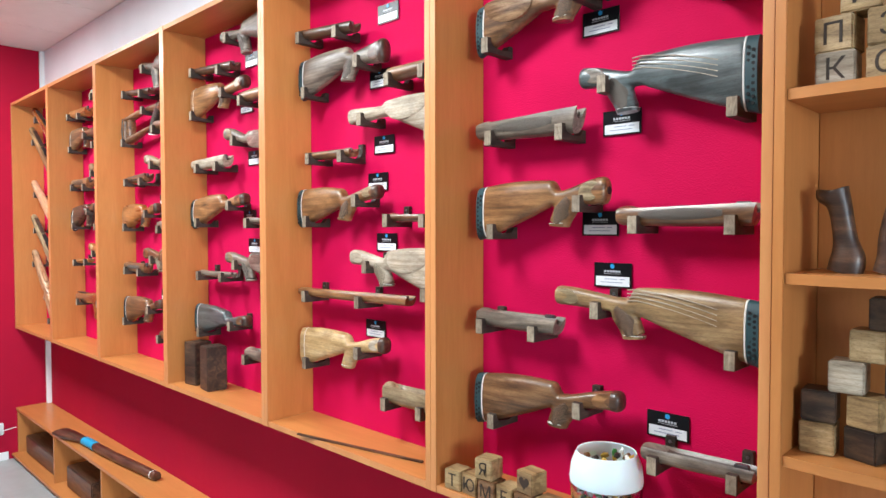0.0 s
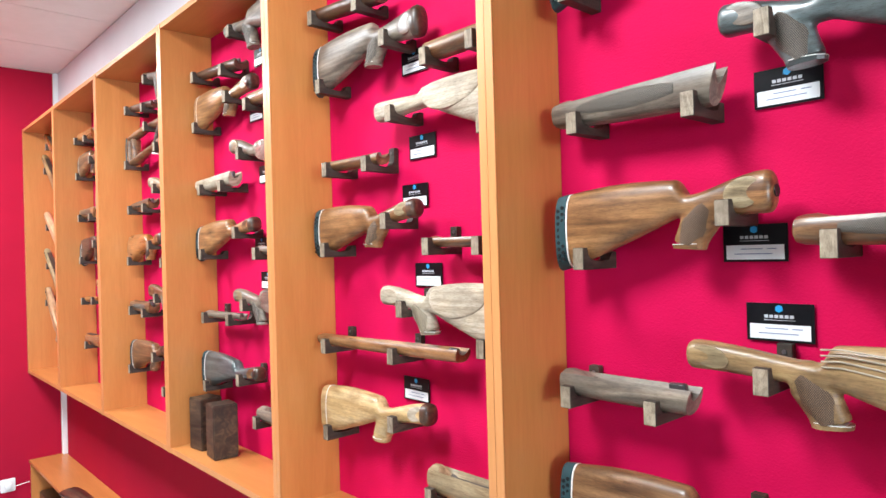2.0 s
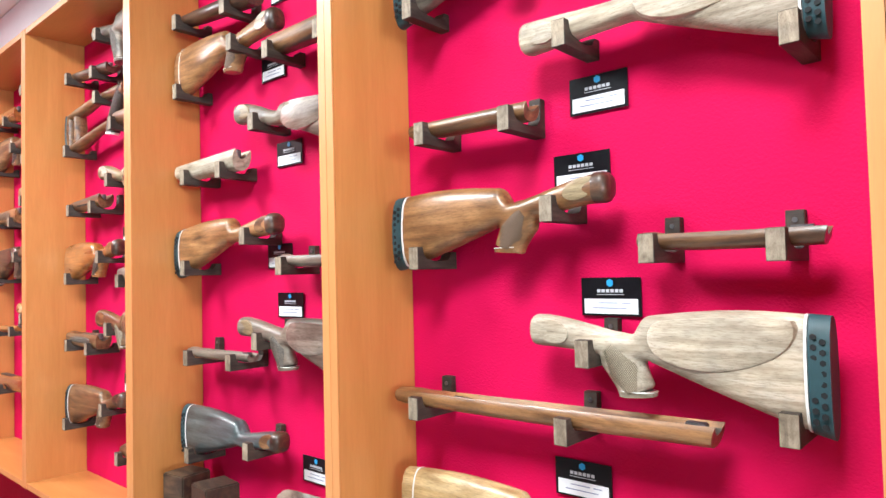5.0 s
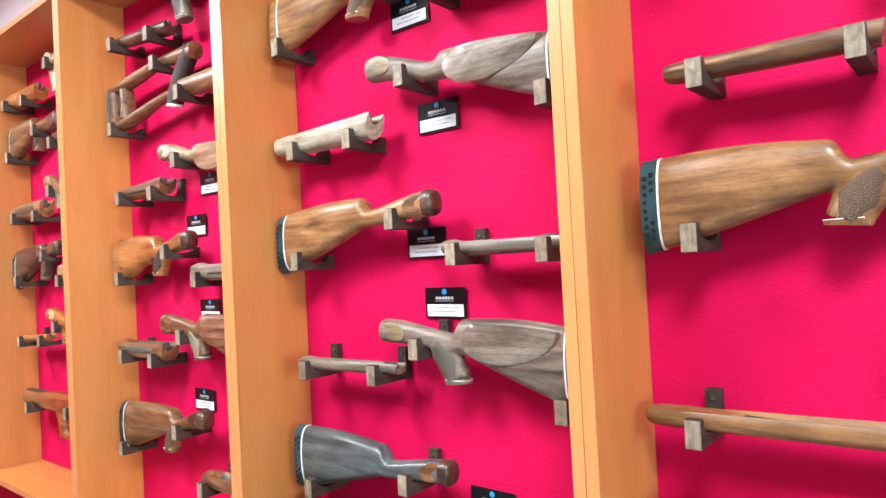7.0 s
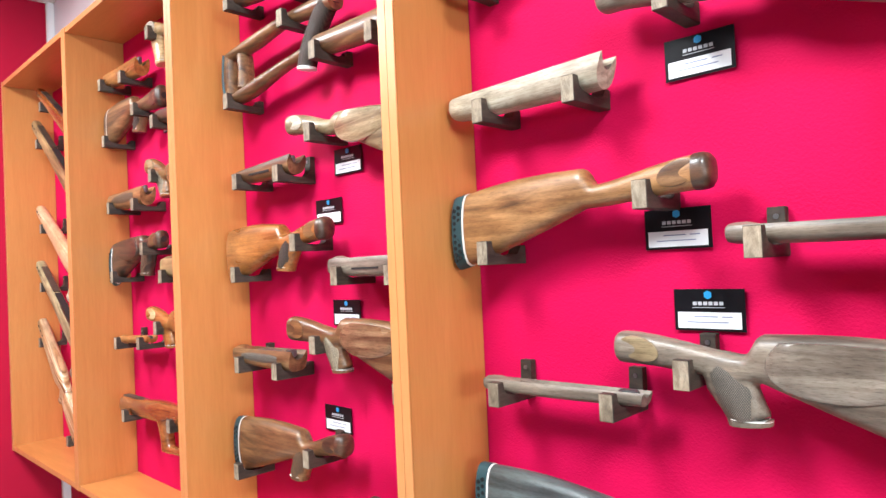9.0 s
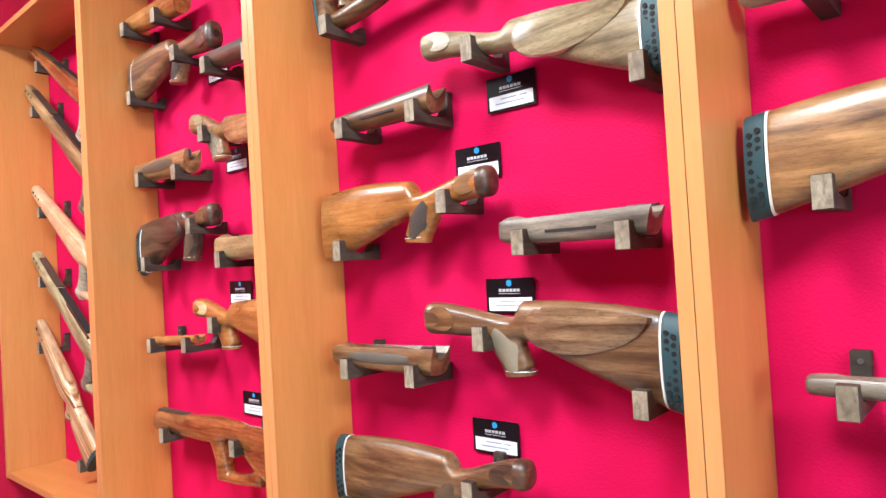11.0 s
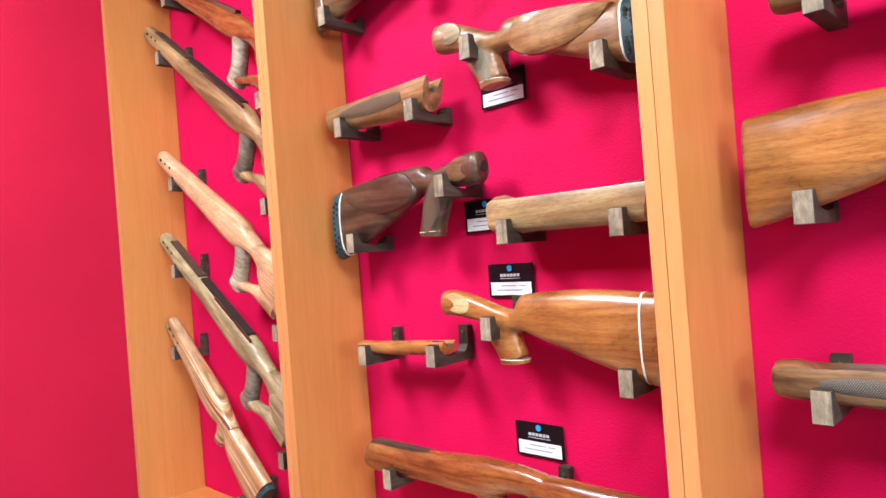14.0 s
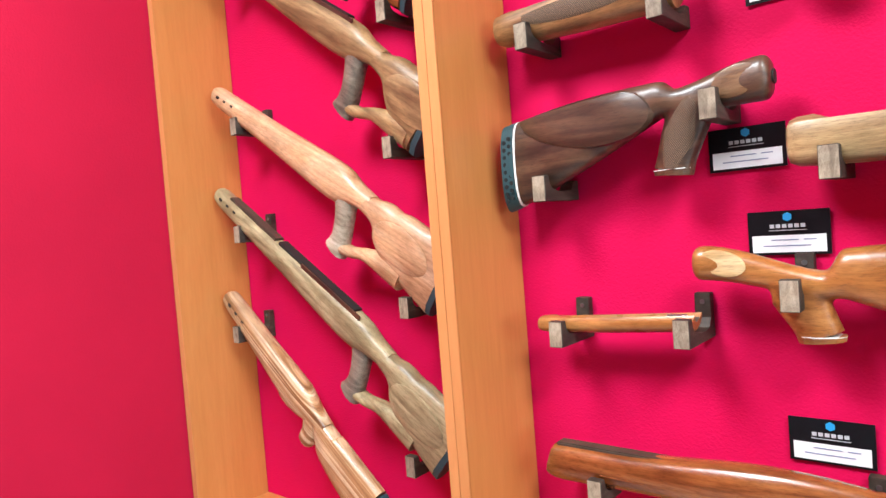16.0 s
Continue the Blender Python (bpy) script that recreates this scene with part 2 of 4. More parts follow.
INK = plain("ink", (0.22, 0.26, 0.4), 0.6, 0.1)
BURN = plain("burnt_letter", (0.03, 0.018, 0.01), 0.7, 0.2)
TAPE = plain("blue_tape", (0.0, 0.32, 0.55), 0.4, 0.05)


# ---- mesh helpers ----
def part(name, bm, mat, parent=None, label="", smooth=False):
    """Links a bmesh as one mesh object, under a thing or a part."""
    bmesh.ops.recalc_face_normals(bm, faces=bm.faces)
    me = bpy.data.meshes.new(name)
    bm.to_mesh(me)
    bm.free()
    me.materials.append(mat)
    if smooth:
        for p in me.polygons:
            p.use_smooth = True
        me.set_sharp_from_angle(angle=radians(38))
    ob = new(name, me)
    if parent is not None:
        ob.parent = parent
    if label:
        ob["label"] = label
    return ob


def thing(name, label, category, group="", at=(0, 0, 0), kind=""):
    e = new(name)
    e.location = at
    e.empty_display_size = 0.05
    return tagged(e, label, category, group, kind)


def box(x0, x1, y0, y1, z0, z1, bevel=0.0, bm=None):
    own = bmesh.new()
    bmesh.ops.create_cube(own, size=1, matrix=Matrix.Translation(((x0 + x1) / 2, (y0 + y1) / 2, (z0 + z1) / 2)) @ Matrix.Diagonal((abs(x1 - x0), abs(y1 - y0), abs(z1 - z0), 1)))
    if bevel:
        bmesh.ops.bevel(own, geom=own.edges[:], offset=bevel, segments=2, affect="EDGES")
    return own


def ring(c, ax, az, h, w, p=2.5, n=16):
    """A superellipse ring round c: half-height h along (ax, az) in the x-z plane, half-thickness w along y."""
    out = []
    for k in range(n):
        a = 2 * math.pi * k / n
        ca, sa = math.cos(a), math.sin(a)
        q = (abs(ca) ** p + abs(sa) ** p) ** (-1 / p)
        out.append((c[0] + ax * h * ca * q, c[1] + w * sa * q, c[2] + az * h * ca * q))
    return out


def loft(stations, n=16, bm=None, p=2.5):
    """Skin over (x, y, z, ax, az, h, w) stations."""
    bm = bm or bmesh.new()
    rings = []
    for x, y, z, ax, az, h, w in stations:
        rings.append([bm.verts.new(v) for v in ring((x, y, z), ax, az, h, w, p, n)])
    for a, b in zip(rings, rings[1:]):
        for k in range(n):
            bm.faces.new((a[k], a[(k + 1) % n], b[(k + 1) % n], b[k]))
    bm.faces.new(rings[0])
    bm.faces.new(rings[-1])
    return bm


def limb(points, p=2.5, n=14, bm=None):
    """A skin along a bent line of (x, z, half-height, half-thickness), cut square to the line."""
    st = []
    for i, (x, z, h, w) in enumerate(points):
        a, b = points[max(0, i - 1)], points[min(len(points) - 1, i + 1)]
        dx, dz = b[0] - a[0], b[1] - a[1]
        d = math.hypot(dx, dz) or 1
        st.append((x, 0.0, z, -dz / d, dx / d, h, w))
    return loft(st, n, bm, p)


def fused(*pieces, voxel=0.0036, rounds=5):
    """Melts closed overlapping pieces into one skin with soft fillets where they meet."""
    whole = bmesh.new()
    for b in pieces:
        me = bpy.data.meshes.new("piece")
        b.to_mesh(me)
        b.free()
        whole.from_mesh(me)
        bpy.data.meshes.remove(me)
    bmesh.ops.recalc_face_normals(whole, faces=whole.faces)
    raw = bpy.data.meshes.new("piece")
    whole.to_mesh(raw)
    whole.free()
    ob = bpy.data.objects.new("piece", raw)
    scene.collection.objects.link(ob)
    rm = ob.modifiers.new("remesh", "REMESH")
    rm.mode, rm.voxel_size = "VOXEL", voxel
    sm = ob.modifiers.new("smooth", "SMOOTH")
    sm.factor, sm.iterations = 0.5, rounds
    dg = bpy.context.evaluated_depsgraph_get()
    me = bpy.data.meshes.new_from_object(ob.evaluated_get(dg))
    out = bmesh.new()
    out.from_mesh(me)
    bpy.data.objects.remove(ob)
    bpy.data.meshes.remove(raw)
    bpy.data.meshes.remove(me)
    return out


def curve_points(points, per=5):
    """Catmull-Rom refinement of a row of tuples."""
    out = []
    for i in range(len(points) - 1):
        p0, p1, p2, p3 = (np.array(points[max(0, min(len(points) - 1, i + k))], float) for k in (-1, 0, 1, 2))
        for j in range(per):
            t = j / per
            out.append(tuple(0.5 * (2 * p1 + (p2 - p0) * t + (2 * p0 - 5 * p1 + 4 * p2 - p3) * t * t + (3 * p1 - p0 - 3 * p2 + p3) * t ** 3)))
    out.append(tuple(points[-1]))
    return out


def smooth01(t):
    t = max(0.0, min(1.0, t))
    return t * t * (3 - 2 * t)


# ---- room ----
XL, XR, YB, YF = -5.086, 6.0, 1.358, -3.6
XS = [-5.08, -4.278, -3.484, -2.68, -1.888, -1.083, -0.268]
ZB, ZT = 0.885, 2.402
FRONT, BACK = 1.157, 1.342
tagged(part("floor", box(XL - 0.2, XR + 0.2, YF - 0.2, YB + 0.2, -0.12, 0), FLOOR), "pale grey-green vinyl floor", "floor", kind="structure")
WALL_SPLIT = 2.2
wb = tagged(part("wall_north", box(XL - 0.2, XR + 0.2, YB, YB + 0.2, 0, WALL_SPLIT), RED_WALL), "crimson painted wall behind the display cabinets", "wall", kind="structure")
part("upper_wall", box(XL - 0.2, XR + 0.2, YB, YB + 0.2, WALL_SPLIT, CEIL), WHITE_WALL, wb, "white painted band above the cabinets")
tagged(part("wall_west", box(XL - 0.2, XL, YF - 0.2, YB, 0, CEIL), RED_WALL), "crimson painted end wall", "wall", kind="structure")
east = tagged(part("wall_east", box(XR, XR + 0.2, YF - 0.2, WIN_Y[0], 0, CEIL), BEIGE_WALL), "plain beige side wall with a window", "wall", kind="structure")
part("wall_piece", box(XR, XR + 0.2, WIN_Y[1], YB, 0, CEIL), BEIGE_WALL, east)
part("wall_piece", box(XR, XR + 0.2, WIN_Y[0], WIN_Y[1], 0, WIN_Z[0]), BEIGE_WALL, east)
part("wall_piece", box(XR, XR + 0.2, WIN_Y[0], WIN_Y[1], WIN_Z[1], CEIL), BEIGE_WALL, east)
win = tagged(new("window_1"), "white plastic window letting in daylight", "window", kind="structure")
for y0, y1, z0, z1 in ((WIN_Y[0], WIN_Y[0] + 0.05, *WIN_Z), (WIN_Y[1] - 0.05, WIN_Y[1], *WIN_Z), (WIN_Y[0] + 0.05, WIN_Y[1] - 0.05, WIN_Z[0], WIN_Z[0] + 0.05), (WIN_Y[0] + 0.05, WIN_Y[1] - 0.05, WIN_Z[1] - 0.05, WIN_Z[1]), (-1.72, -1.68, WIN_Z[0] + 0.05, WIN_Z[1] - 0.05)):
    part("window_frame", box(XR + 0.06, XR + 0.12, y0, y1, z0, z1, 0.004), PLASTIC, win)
tagged(part("wall_south", box(XL, XR, YF - 0.2, YF, 0, CEIL), BEIGE_WALL), "plain beige wall behind", "wall", kind="structure")
ceil = bmesh.new()
gx, gy = np.arange(XL, XR, 0.6), np.arange(YB, YF, -0.6)
for x in gx:
    for y in gy:
        t = box(x + 0.004, min(x + 0.596, XR), max(y - 0.596, YF), y - 0.004, CEIL, CEIL + 0.02)
        me = bpy.data.meshes.new("tile")
        t.to_mesh(me)
        t.free()
        ceil.from_mesh(me)
        bpy.data.meshes.remove(me)
tagged(part("ceiling", ceil, CEILING), "white suspended ceiling of square tiles", "ceiling", kind="structure")
tagged(part("ceiling_slab", box(XL - 0.2, XR + 0.2, YF - 0.2, YB + 0.2, CEIL + 0.006, CEIL + 0.15), CEIL_GRID), "ceiling slab over the tiles", "ceiling", kind="structure")
tagged(part("trim_corner", box(XL + 0.02, XL + 0.05, YB - 0.03, YB, 0.345, ZB - 0.02, 0.004), PLASTIC), "white plastic cable duct in the wall corner", "trim", kind="structure")
tagged(part("trim_corner_upper", box(XL, XL + 0.028, YB - 0.028, YB, ZT + 0.02, CEIL, 0.004), PLASTIC), "white plastic corner strip above the cabinets", "trim", kind="structure")
tagged(part("baseboard", box(XL, XL + 0.014, YF, 1.1, 0, 0.055, 0.003), PLASTIC), "white plastic skirting board", "skirting", kind="structure")
for lx, ly in LAMPS:
    cl = thing("ceiling_light", "square flat white ceiling light panel", "ceiling light", "ceiling lights", (lx, ly, CEIL))
    fr = bmesh.new()
    for a in range(4):
        t = box(-0.3, 0.3, 0.285, 0.3, -0.014, 0.0, 0.002)
        bmesh.ops.rotate(t, cent=(0, 0, 0), matrix=Matrix.Rotation(a * math.pi / 2, 3, "Z"), verts=t.verts)
        me = bpy.data.meshes.new("side")
        t.to_mesh(me)
        t.free()
        fr.from_mesh(me)
        bpy.data.meshes.remove(me)
    part("frame", fr, PLASTIC, cl)
    part("diffuser", box(-0.283, 0.283, -0.283, 0.283, -0.009, -0.001), DIFFUSER, cl, "glowing white diffuser")

# ---- wall cabinets ----
T = 0.018
for k in range(6):
    x0, x1 = XS[k] + 0.0006, XS[k + 1] - 0.0006
    cab = thing("wall_cabinet", "cherry-coloured open wall cabinet with a crimson back", "cabinet", "row of wall cabinets", ((x0 + x1) / 2, 1.25, ZB))
    o = cab.location

    def put(name, x_0, x_1, y_0, y_1, z_0, z_1, mat, label="", bev=0.0012):
        return part(name, box(x_0 - o.x, x_1 - o.x, y_0 - o.y, y_1 - o.y, z_0 - o.z, z_1 - o.z, bev), mat, cab, label)
    for name, a, b in (("side_panel", x0, x0 + T), ("side_panel", x1 - T, x1)):
        put(name, a, b, FRONT + 0.001, BACK, ZB, ZT, LAM_V)
        put("edge_band", a, b, FRONT - 0.001, FRONT + 0.0006, ZB, ZT, EDGE, "edge banding, paler for the lamp light on it", 0)
    for name, a, b in (("top_panel", ZT - T, ZT), ("bottom_panel", ZB, ZB + T)):
        put(name, x0 + T + 0.0005, x1 - T - 0.0005, FRONT + 0.003, BACK, a, b, LAM_H)
        put("edge_band", x0 + T + 0.0005, x1 - T - 0.0005, FRONT + 0.001, FRONT + 0.0026, a, b, EDGE, "", 0)
    put("back_panel", x0 + 0.002, x1 - 0.002, BACK + 0.0008, BACK + 0.012, ZB + 0.002, ZT - 0.002, RED, "crimson painted back panel", 0)

# ---- low bench ----
bench = thing("shelf_bench", "low cherry-coloured open bench along the wall", "bench", "", (-2.4, 1.25, 0))
BX0, BX1 = XL + 0.004, -0.3


def bput(name, a, b, y0, y1, z0, z1, mat):
    return part(name, box(a + 2.4, b + 2.4, y0 - 1.25, y1 - 1.25, z0, z1, 0.0012), mat, bench)


bput("top_panel", BX0, BX1, 1.15, YB - 0.002, 0.327, 0.345, LAM_H)
bput("bottom_panel", BX0, BX1, 1.12, YB - 0.002, 0.02, 0.038, LAM_H)
bput("plinth", BX0, BX1, 1.2, 1.216, 0.0, 0.0195, LAM_H)
bput("back_panel", BX0, BX1, YB - 0.012, YB - 0.003, 0.039, 0.326, LAM_H)
for k in range(7):
    x = BX0 + k * (BX1 - BX0 - T) / 6
    bput("divider", x, x + T, 1.156, YB - 0.013, 0.0385, 0.3265, LAM_V)


# ---- brackets ----
CY = 1.282
DX = [-0.005]


def lift(z, more=0.0):
    return z + max(0.0, z - 1.5) * 0.025 + more


bracket_count = [0]


def bracket_mesh(tall):
    """U-shaped wooden hook: arm, front lip with a rounded throat, plate on the wall."""
    prof = [(0.0595, -0.016), (0.0595, tall), (0.046, tall), (0.046, 0.012), (0.038, 0.0), (0.02, -0.0035), (0.0, -0.0015), (-0.020, 0.002), (-0.0265, 0.009), (-0.0275, 0.022), (-0.0405, 0.022), (-0.0405, -0.016)]
    bm = bmesh.new()
    a = [bm.verts.new((-0.0108, y, z)) for y, z in prof]
    b = [bm.verts.new((0.0108, y, z)) for y, z in prof]
    for i in range(len(prof)):
        j = (i + 1) % len(prof)
        bm.faces.new((a[i], a[j], b[j], b[i]))
    bm.faces.new(a)
    bm.faces.new(b)
    bmesh.ops.bevel(bm, geom=[e for e in bm.edges if abs(e.verts[0].co.x - e.verts[1].co.x) < 1e-6], offset=0.0009, segments=1, affect="EDGES")
    return bm


BR = []
for tall in (0.014, 0.046):
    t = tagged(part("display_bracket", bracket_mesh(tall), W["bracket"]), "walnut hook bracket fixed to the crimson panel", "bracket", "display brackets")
    if tall > 0.04:
        screw = bmesh.new()
        bmesh.ops.create_cone(screw, cap_ends=True, segments=10, radius1=0.0035, radius2=0.0035, depth=0.002, matrix=Matrix.Translation((0, 0.0455, 0.034)) @ Matrix.Rotation(math.pi / 2, 4, "X"))
        part("screw", screw, STEEL, t, "dark screw head")
    # End-grain plate, lightened for the light falling on the hook's front.
    part("lip_face", box(-0.01, 0.01, -0.0411, -0.0404, -0.0152, 0.0212), W["lit_endgrain"], t, "end-grain front of the hook, paler as if lit")
    BR.append(t)
    t.location = (0, 0, -5)


def bracket(x, z, tall=0):
    m = pose(x, CY, z)
    if not BR[tall].get("used"):
        BR[tall]["used"] = 1
        BR[tall].matrix_basis = m
        return BR[tall]
    return copy_thing(BR[tall], m)


# ---- stocks ----
def side_oval(cx, cz, ax, az, rx, rz, y, proud, tilt=0.0, n=24, lid=None):
    """A low raised oval on the side of a stock."""
    bm = bmesh.new()
    ct, st = math.cos(tilt), math.sin(tilt)
    rows = []
    for s, d in ((1.0, 0.004), (0.96, -proud * 0.55), (0.86, -proud), (0.5, -proud * 1.15)):
        rows.append([bm.verts.new((cx + (math.cos(2 * math.pi * k / n) * rx * ct - math.sin(2 * math.pi * k / n) * rz * st) * s, y + d, cz + (math.cos(2 * math.pi * k / n) * rx * st + math.sin(2 * math.pi * k / n) * rz * ct) * s)) for k in range(n)])
    for a, b in zip(rows, rows[1:]):
        for k in range(n):
            bm.faces.new((a[k], a[(k + 1) % n], b[(k + 1) % n], b[k]))
    bm.faces.new(rows[-1])
    bm.faces.new(rows[0])
    if lid:
        for v in bm.verts:
            v.co.z = min(v.co.z, lid(v.co.x))
    return bm


VENT = []


def vent_mesh():
    """The shared little dark hexagon whose colour stands for shade in a pad vent."""
    if not VENT:
        bm = bmesh.new()
        bmesh.ops.create_cone(bm, cap_ends=True, segments=6, radius1=0.0036, radius2=0.0036, depth=0.002, matrix=Matrix.Rotation(math.pi / 2, 4, "X"))
        me = bpy.data.meshes.new("vent_hole")
        bm.to_mesh(me)
        bm.free()
        me.materials.append(PAD_HOLE_SHADE)
        VENT.append(me)
    return VENT[0]


def buttstock(label, xb, zt, zb, xn, zn, xh, zht, zhb, wood_key, grip=None, grip_mat=None, pad=False, cheek=False, holds=(0.12, 0.82), drop=0.026, spacer=True, facet=None, tall=(0, 0), thick=0.023, lines=False, hole=False):
    """A shotgun or rifle buttstock lying along the wall: butt at xb, comb nose at xn, head at xh."""
    xb, xn, xh = xb + DX[0], xn + DX[0], xh + DX[0]
    zt, zn, zb, zht, zhb = lift(zt, 0.005), lift(zn, 0.005), lift(zb), lift(zht, 0.002), lift(zhb)
    grip = grip and (grip[0] + DX[0], lift(grip[1]))
    d = 1 if xh > xb else -1
    if len(label.split()) < 5:
        label += " resting on wooden hooks"
    ringed = facet
    facet = facet or {"amber": "olive", "walnut": "amber", "grey": "olive", "pale": "pale", "slate": "grey", "dark": "walnut", "olive": "pale", "orange": "blond", "blond": "pale", "red": "red", "tan": "olive"}[wood_key]
    o = Vector((xb, CY, (zt + zb) / 2))
    st_thing = thing("gun_stock", label, "gun stock", "displayed gun stocks", o)
    length = abs(xh - xb)
    sn = abs(xn - xb) / length
    ss = sn + min(0.02 / length, (1 - sn) * 0.6)
    zw = min(zn, zht + 0.01) - drop
    wall = 0.033

    def top(s):
        if s <= sn:
            return zt + (zn - zt) * s / sn + 0.007 * math.sin(math.pi * s / sn)
        if s <= ss:
            return zn + (zw - zn) * smooth01((s - sn) / (ss - sn))
        return zw + (zht - zw) * smooth01((s - ss) / (1 - ss)) ** 0.8

    def low(s):
        if s <= sn:
            return zb + (zw - wall - zb) * (s / sn) ** 1.15
        return zw - wall + (zhb - zw + wall) * smooth01((s - sn) / (1 - sn))

    def half(s):
        return thick * (0.93 + 0.1 * math.sin(math.pi * min(1, s / sn))) if s < sn else thick * (0.93 - 0.2 * math.sin(math.pi * (s - sn) / (1 - sn)))
    pd = 0.023 / length if pad else 0.0
    marks = sorted({pd, *[pd + (sn - pd) * i / 8 for i in range(9)], *[sn + (ss - sn) * i / 5 for i in range(6)], *[ss + (1 - ss) * i / 7 for i in range(8)]})

    def stations(ms, grow=0.0):
        return [(xb + d * length * s - o.x, 0, (top(s) + low(s)) / 2 - o.z, 0, 1, (top(s) - low(s)) / 2 + grow, half(s) + grow) for s in ms]
    st = stations(marks)
    x, y, z, ax, az, h, w = st[-1]
    st += [(x + d * 0.004, y, z, ax, az, h * 0.93, w * 0.92), (x + d * 0.008, y, z, ax, az, h * 0.72, w * 0.7), (x + d * 0.0095, y, z, ax, az, h * 0.4, w * 0.4)]
    pieces = [loft(st, 24, p=2.6)]
    if grip:
        x_b, z_b = grip[0] - o.x, grip[1] - o.z
        sa = min(0.9, abs(grip[0] - xb) / length + 0.02 / length)
        z_a = low(sa) + 0.016 - o.z
        pts = curve_points([(x_b + d * 0.046, z_a + 0.004, 0.016, 0.0165), (x_b + d * 0.031, z_a - 0.006, 0.029, 0.0185), (x_b + d * 0.016, z_b * 0.45 + z_a * 0.55, 0.0285, 0.019), (x_b + d * 0.005, z_b * 0.8 + z_a * 0.2, 0.0255, 0.019), (x_b, z_b - 0.001, 0.0262, 0.0195)], 4)
        pieces.append(limb(pts, 2.3, 18))
    part("body", fused(*pieces), W[wood_key], st_thing, smooth=True)
    if pad:
        rp = part("recoil_pad", loft(stations((0.0, pd * 0.12, pd * 0.95), 0.0006), 24, p=2.6), PAD, st_thing, "dark teal ventilated rubber recoil pad", True)
        for i in range(9):
            for j in (0.3, 0.7):
                zz = low(0) + (top(0) - low(0)) * (0.12 + 0.085 * i + (0.04 if j > 0.5 else 0))
                vent = new("vent_hole", vent_mesh())
                vent.parent = rp
                vent.location = (d * 0.023 * j, -half(0) * 0.99, zz - o.z)
    if spacer:
        s1 = pd if pad else 0.03 / length
        part("spacer", loft(stations((s1, s1 + 0.003 / length), 0.0003), 24, p=2.6), SPACER if pad or wood_key != "dark" else BORE, st_thing, "thin white spacer line", True)
    if facet:
        fx = xh - d * 0.03
        part("end_facet", side_oval(fx - o.x, (zht + zhb) / 2 - o.z, 0, 1, 0.03, (zht - zhb) * 0.36, -half(0.93) * 0.93, 0.0012, d * 0.25), W[facet], st_thing, "paler cut face", True)
        if ringed:
            cap = stations((1 - 0.012 / length, 1.0), 0.001)
            x, y, z, ax, az, h, w = cap[-1]
            cap += [(x + d * 0.0045, y, z, ax, az, h * 0.93, w * 0.92), (x + d * 0.009, y, z, ax, az, h * 0.72, w * 0.7), (x + d * 0.0105, y, z, ax, az, h * 0.4, w * 0.4)]
            part("head_ring", loft(cap, 24, p=2.6), W["dark"], st_thing, "dark rounded end", True)
    if hole:
        # No hole is cut: a near-black disc gives its shade.
        bore = bmesh.new()
        bmesh.ops.create_cone(bore, cap_ends=True, segments=14, radius1=0.009, radius2=0.009, depth=0.004, matrix=Matrix.Translation((xh - o.x + d * 0.0092, 0, (zht + zhb) / 2 - o.z)) @ Matrix.Rotation(math.pi / 2, 4, "Y"))
        part("bolt_hole", bore, BORE, st_thing, "near-black disc for the shade in a bolt hole")
    if grip:
        if grip_mat in CHECK:
            panel = [(px, pz, ph * (0.5 + 0.4 * math.sin(math.pi * (i + 0.6) / (len(pts) - 3.8))), pw + 0.0014) for i, (px, pz, ph, pw) in enumerate(pts[3:-1])]
            part("checkering", limb(panel, 2.4, 18), CHECK[grip_mat], st_thing, "cut checkering on the pistol grip", True)
        part("grip_cap", limb([(x_b, z_b + 0.002, 0.0264, 0.0199), (x_b, z_b + 0.001, 0.0264, 0.0199)], 2.3), SPACER, st_thing, "white line above the grip cap")
        part("cap", limb([(x_b, z_b + 0.0005, 0.0266, 0.0196), (x_b - d * 0.0005, z_b - 0.006, 0.025, 0.018)], 2.3), W[wood_key], st_thing)
    if cheek:
        cx = xb + d * length * sn * 0.56
        zc = top(sn * 0.56) * 0.72 + low(sn * 0.56) * 0.28
        part("cheekpiece", side_oval(cx - o.x, zc - o.z, 0, 1, length * sn * 0.42, 0.045, -half(sn * 0.5) * 0.9, 0.005, -d * 0.12, 28, lambda x: top(min(1.0, max(0.0, abs(x) / length))) - 0.008 - o.z), POLISHED_SHEEN.get(wood_key, W[wood_key]), st_thing, "raised cheekpiece", True)
    if lines:
        for i in range(4):
            pts = [(xb + d * length * sn * f - o.x, low(sn * f) + (0.05 + 0.012 * i) * (1 - 0.35 * f) + 0.012 * math.sin(3 * f) - o.z, 0.0012, 0.0014) for f in np.linspace(0.3, 1.05, 9)]
            groove = limb(pts, 2.0, 6)
            bmesh.ops.translate(groove, vec=(0, -thick * 0.985, 0), verts=groove.verts)
            part("carved_line", groove, W["pale"], st_thing, "carved flowing line", True)
    for i, f in enumerate(holds):
        bracket(xb + d * length * f, low(f) - 0.0005, tall[i])
    return st_thing


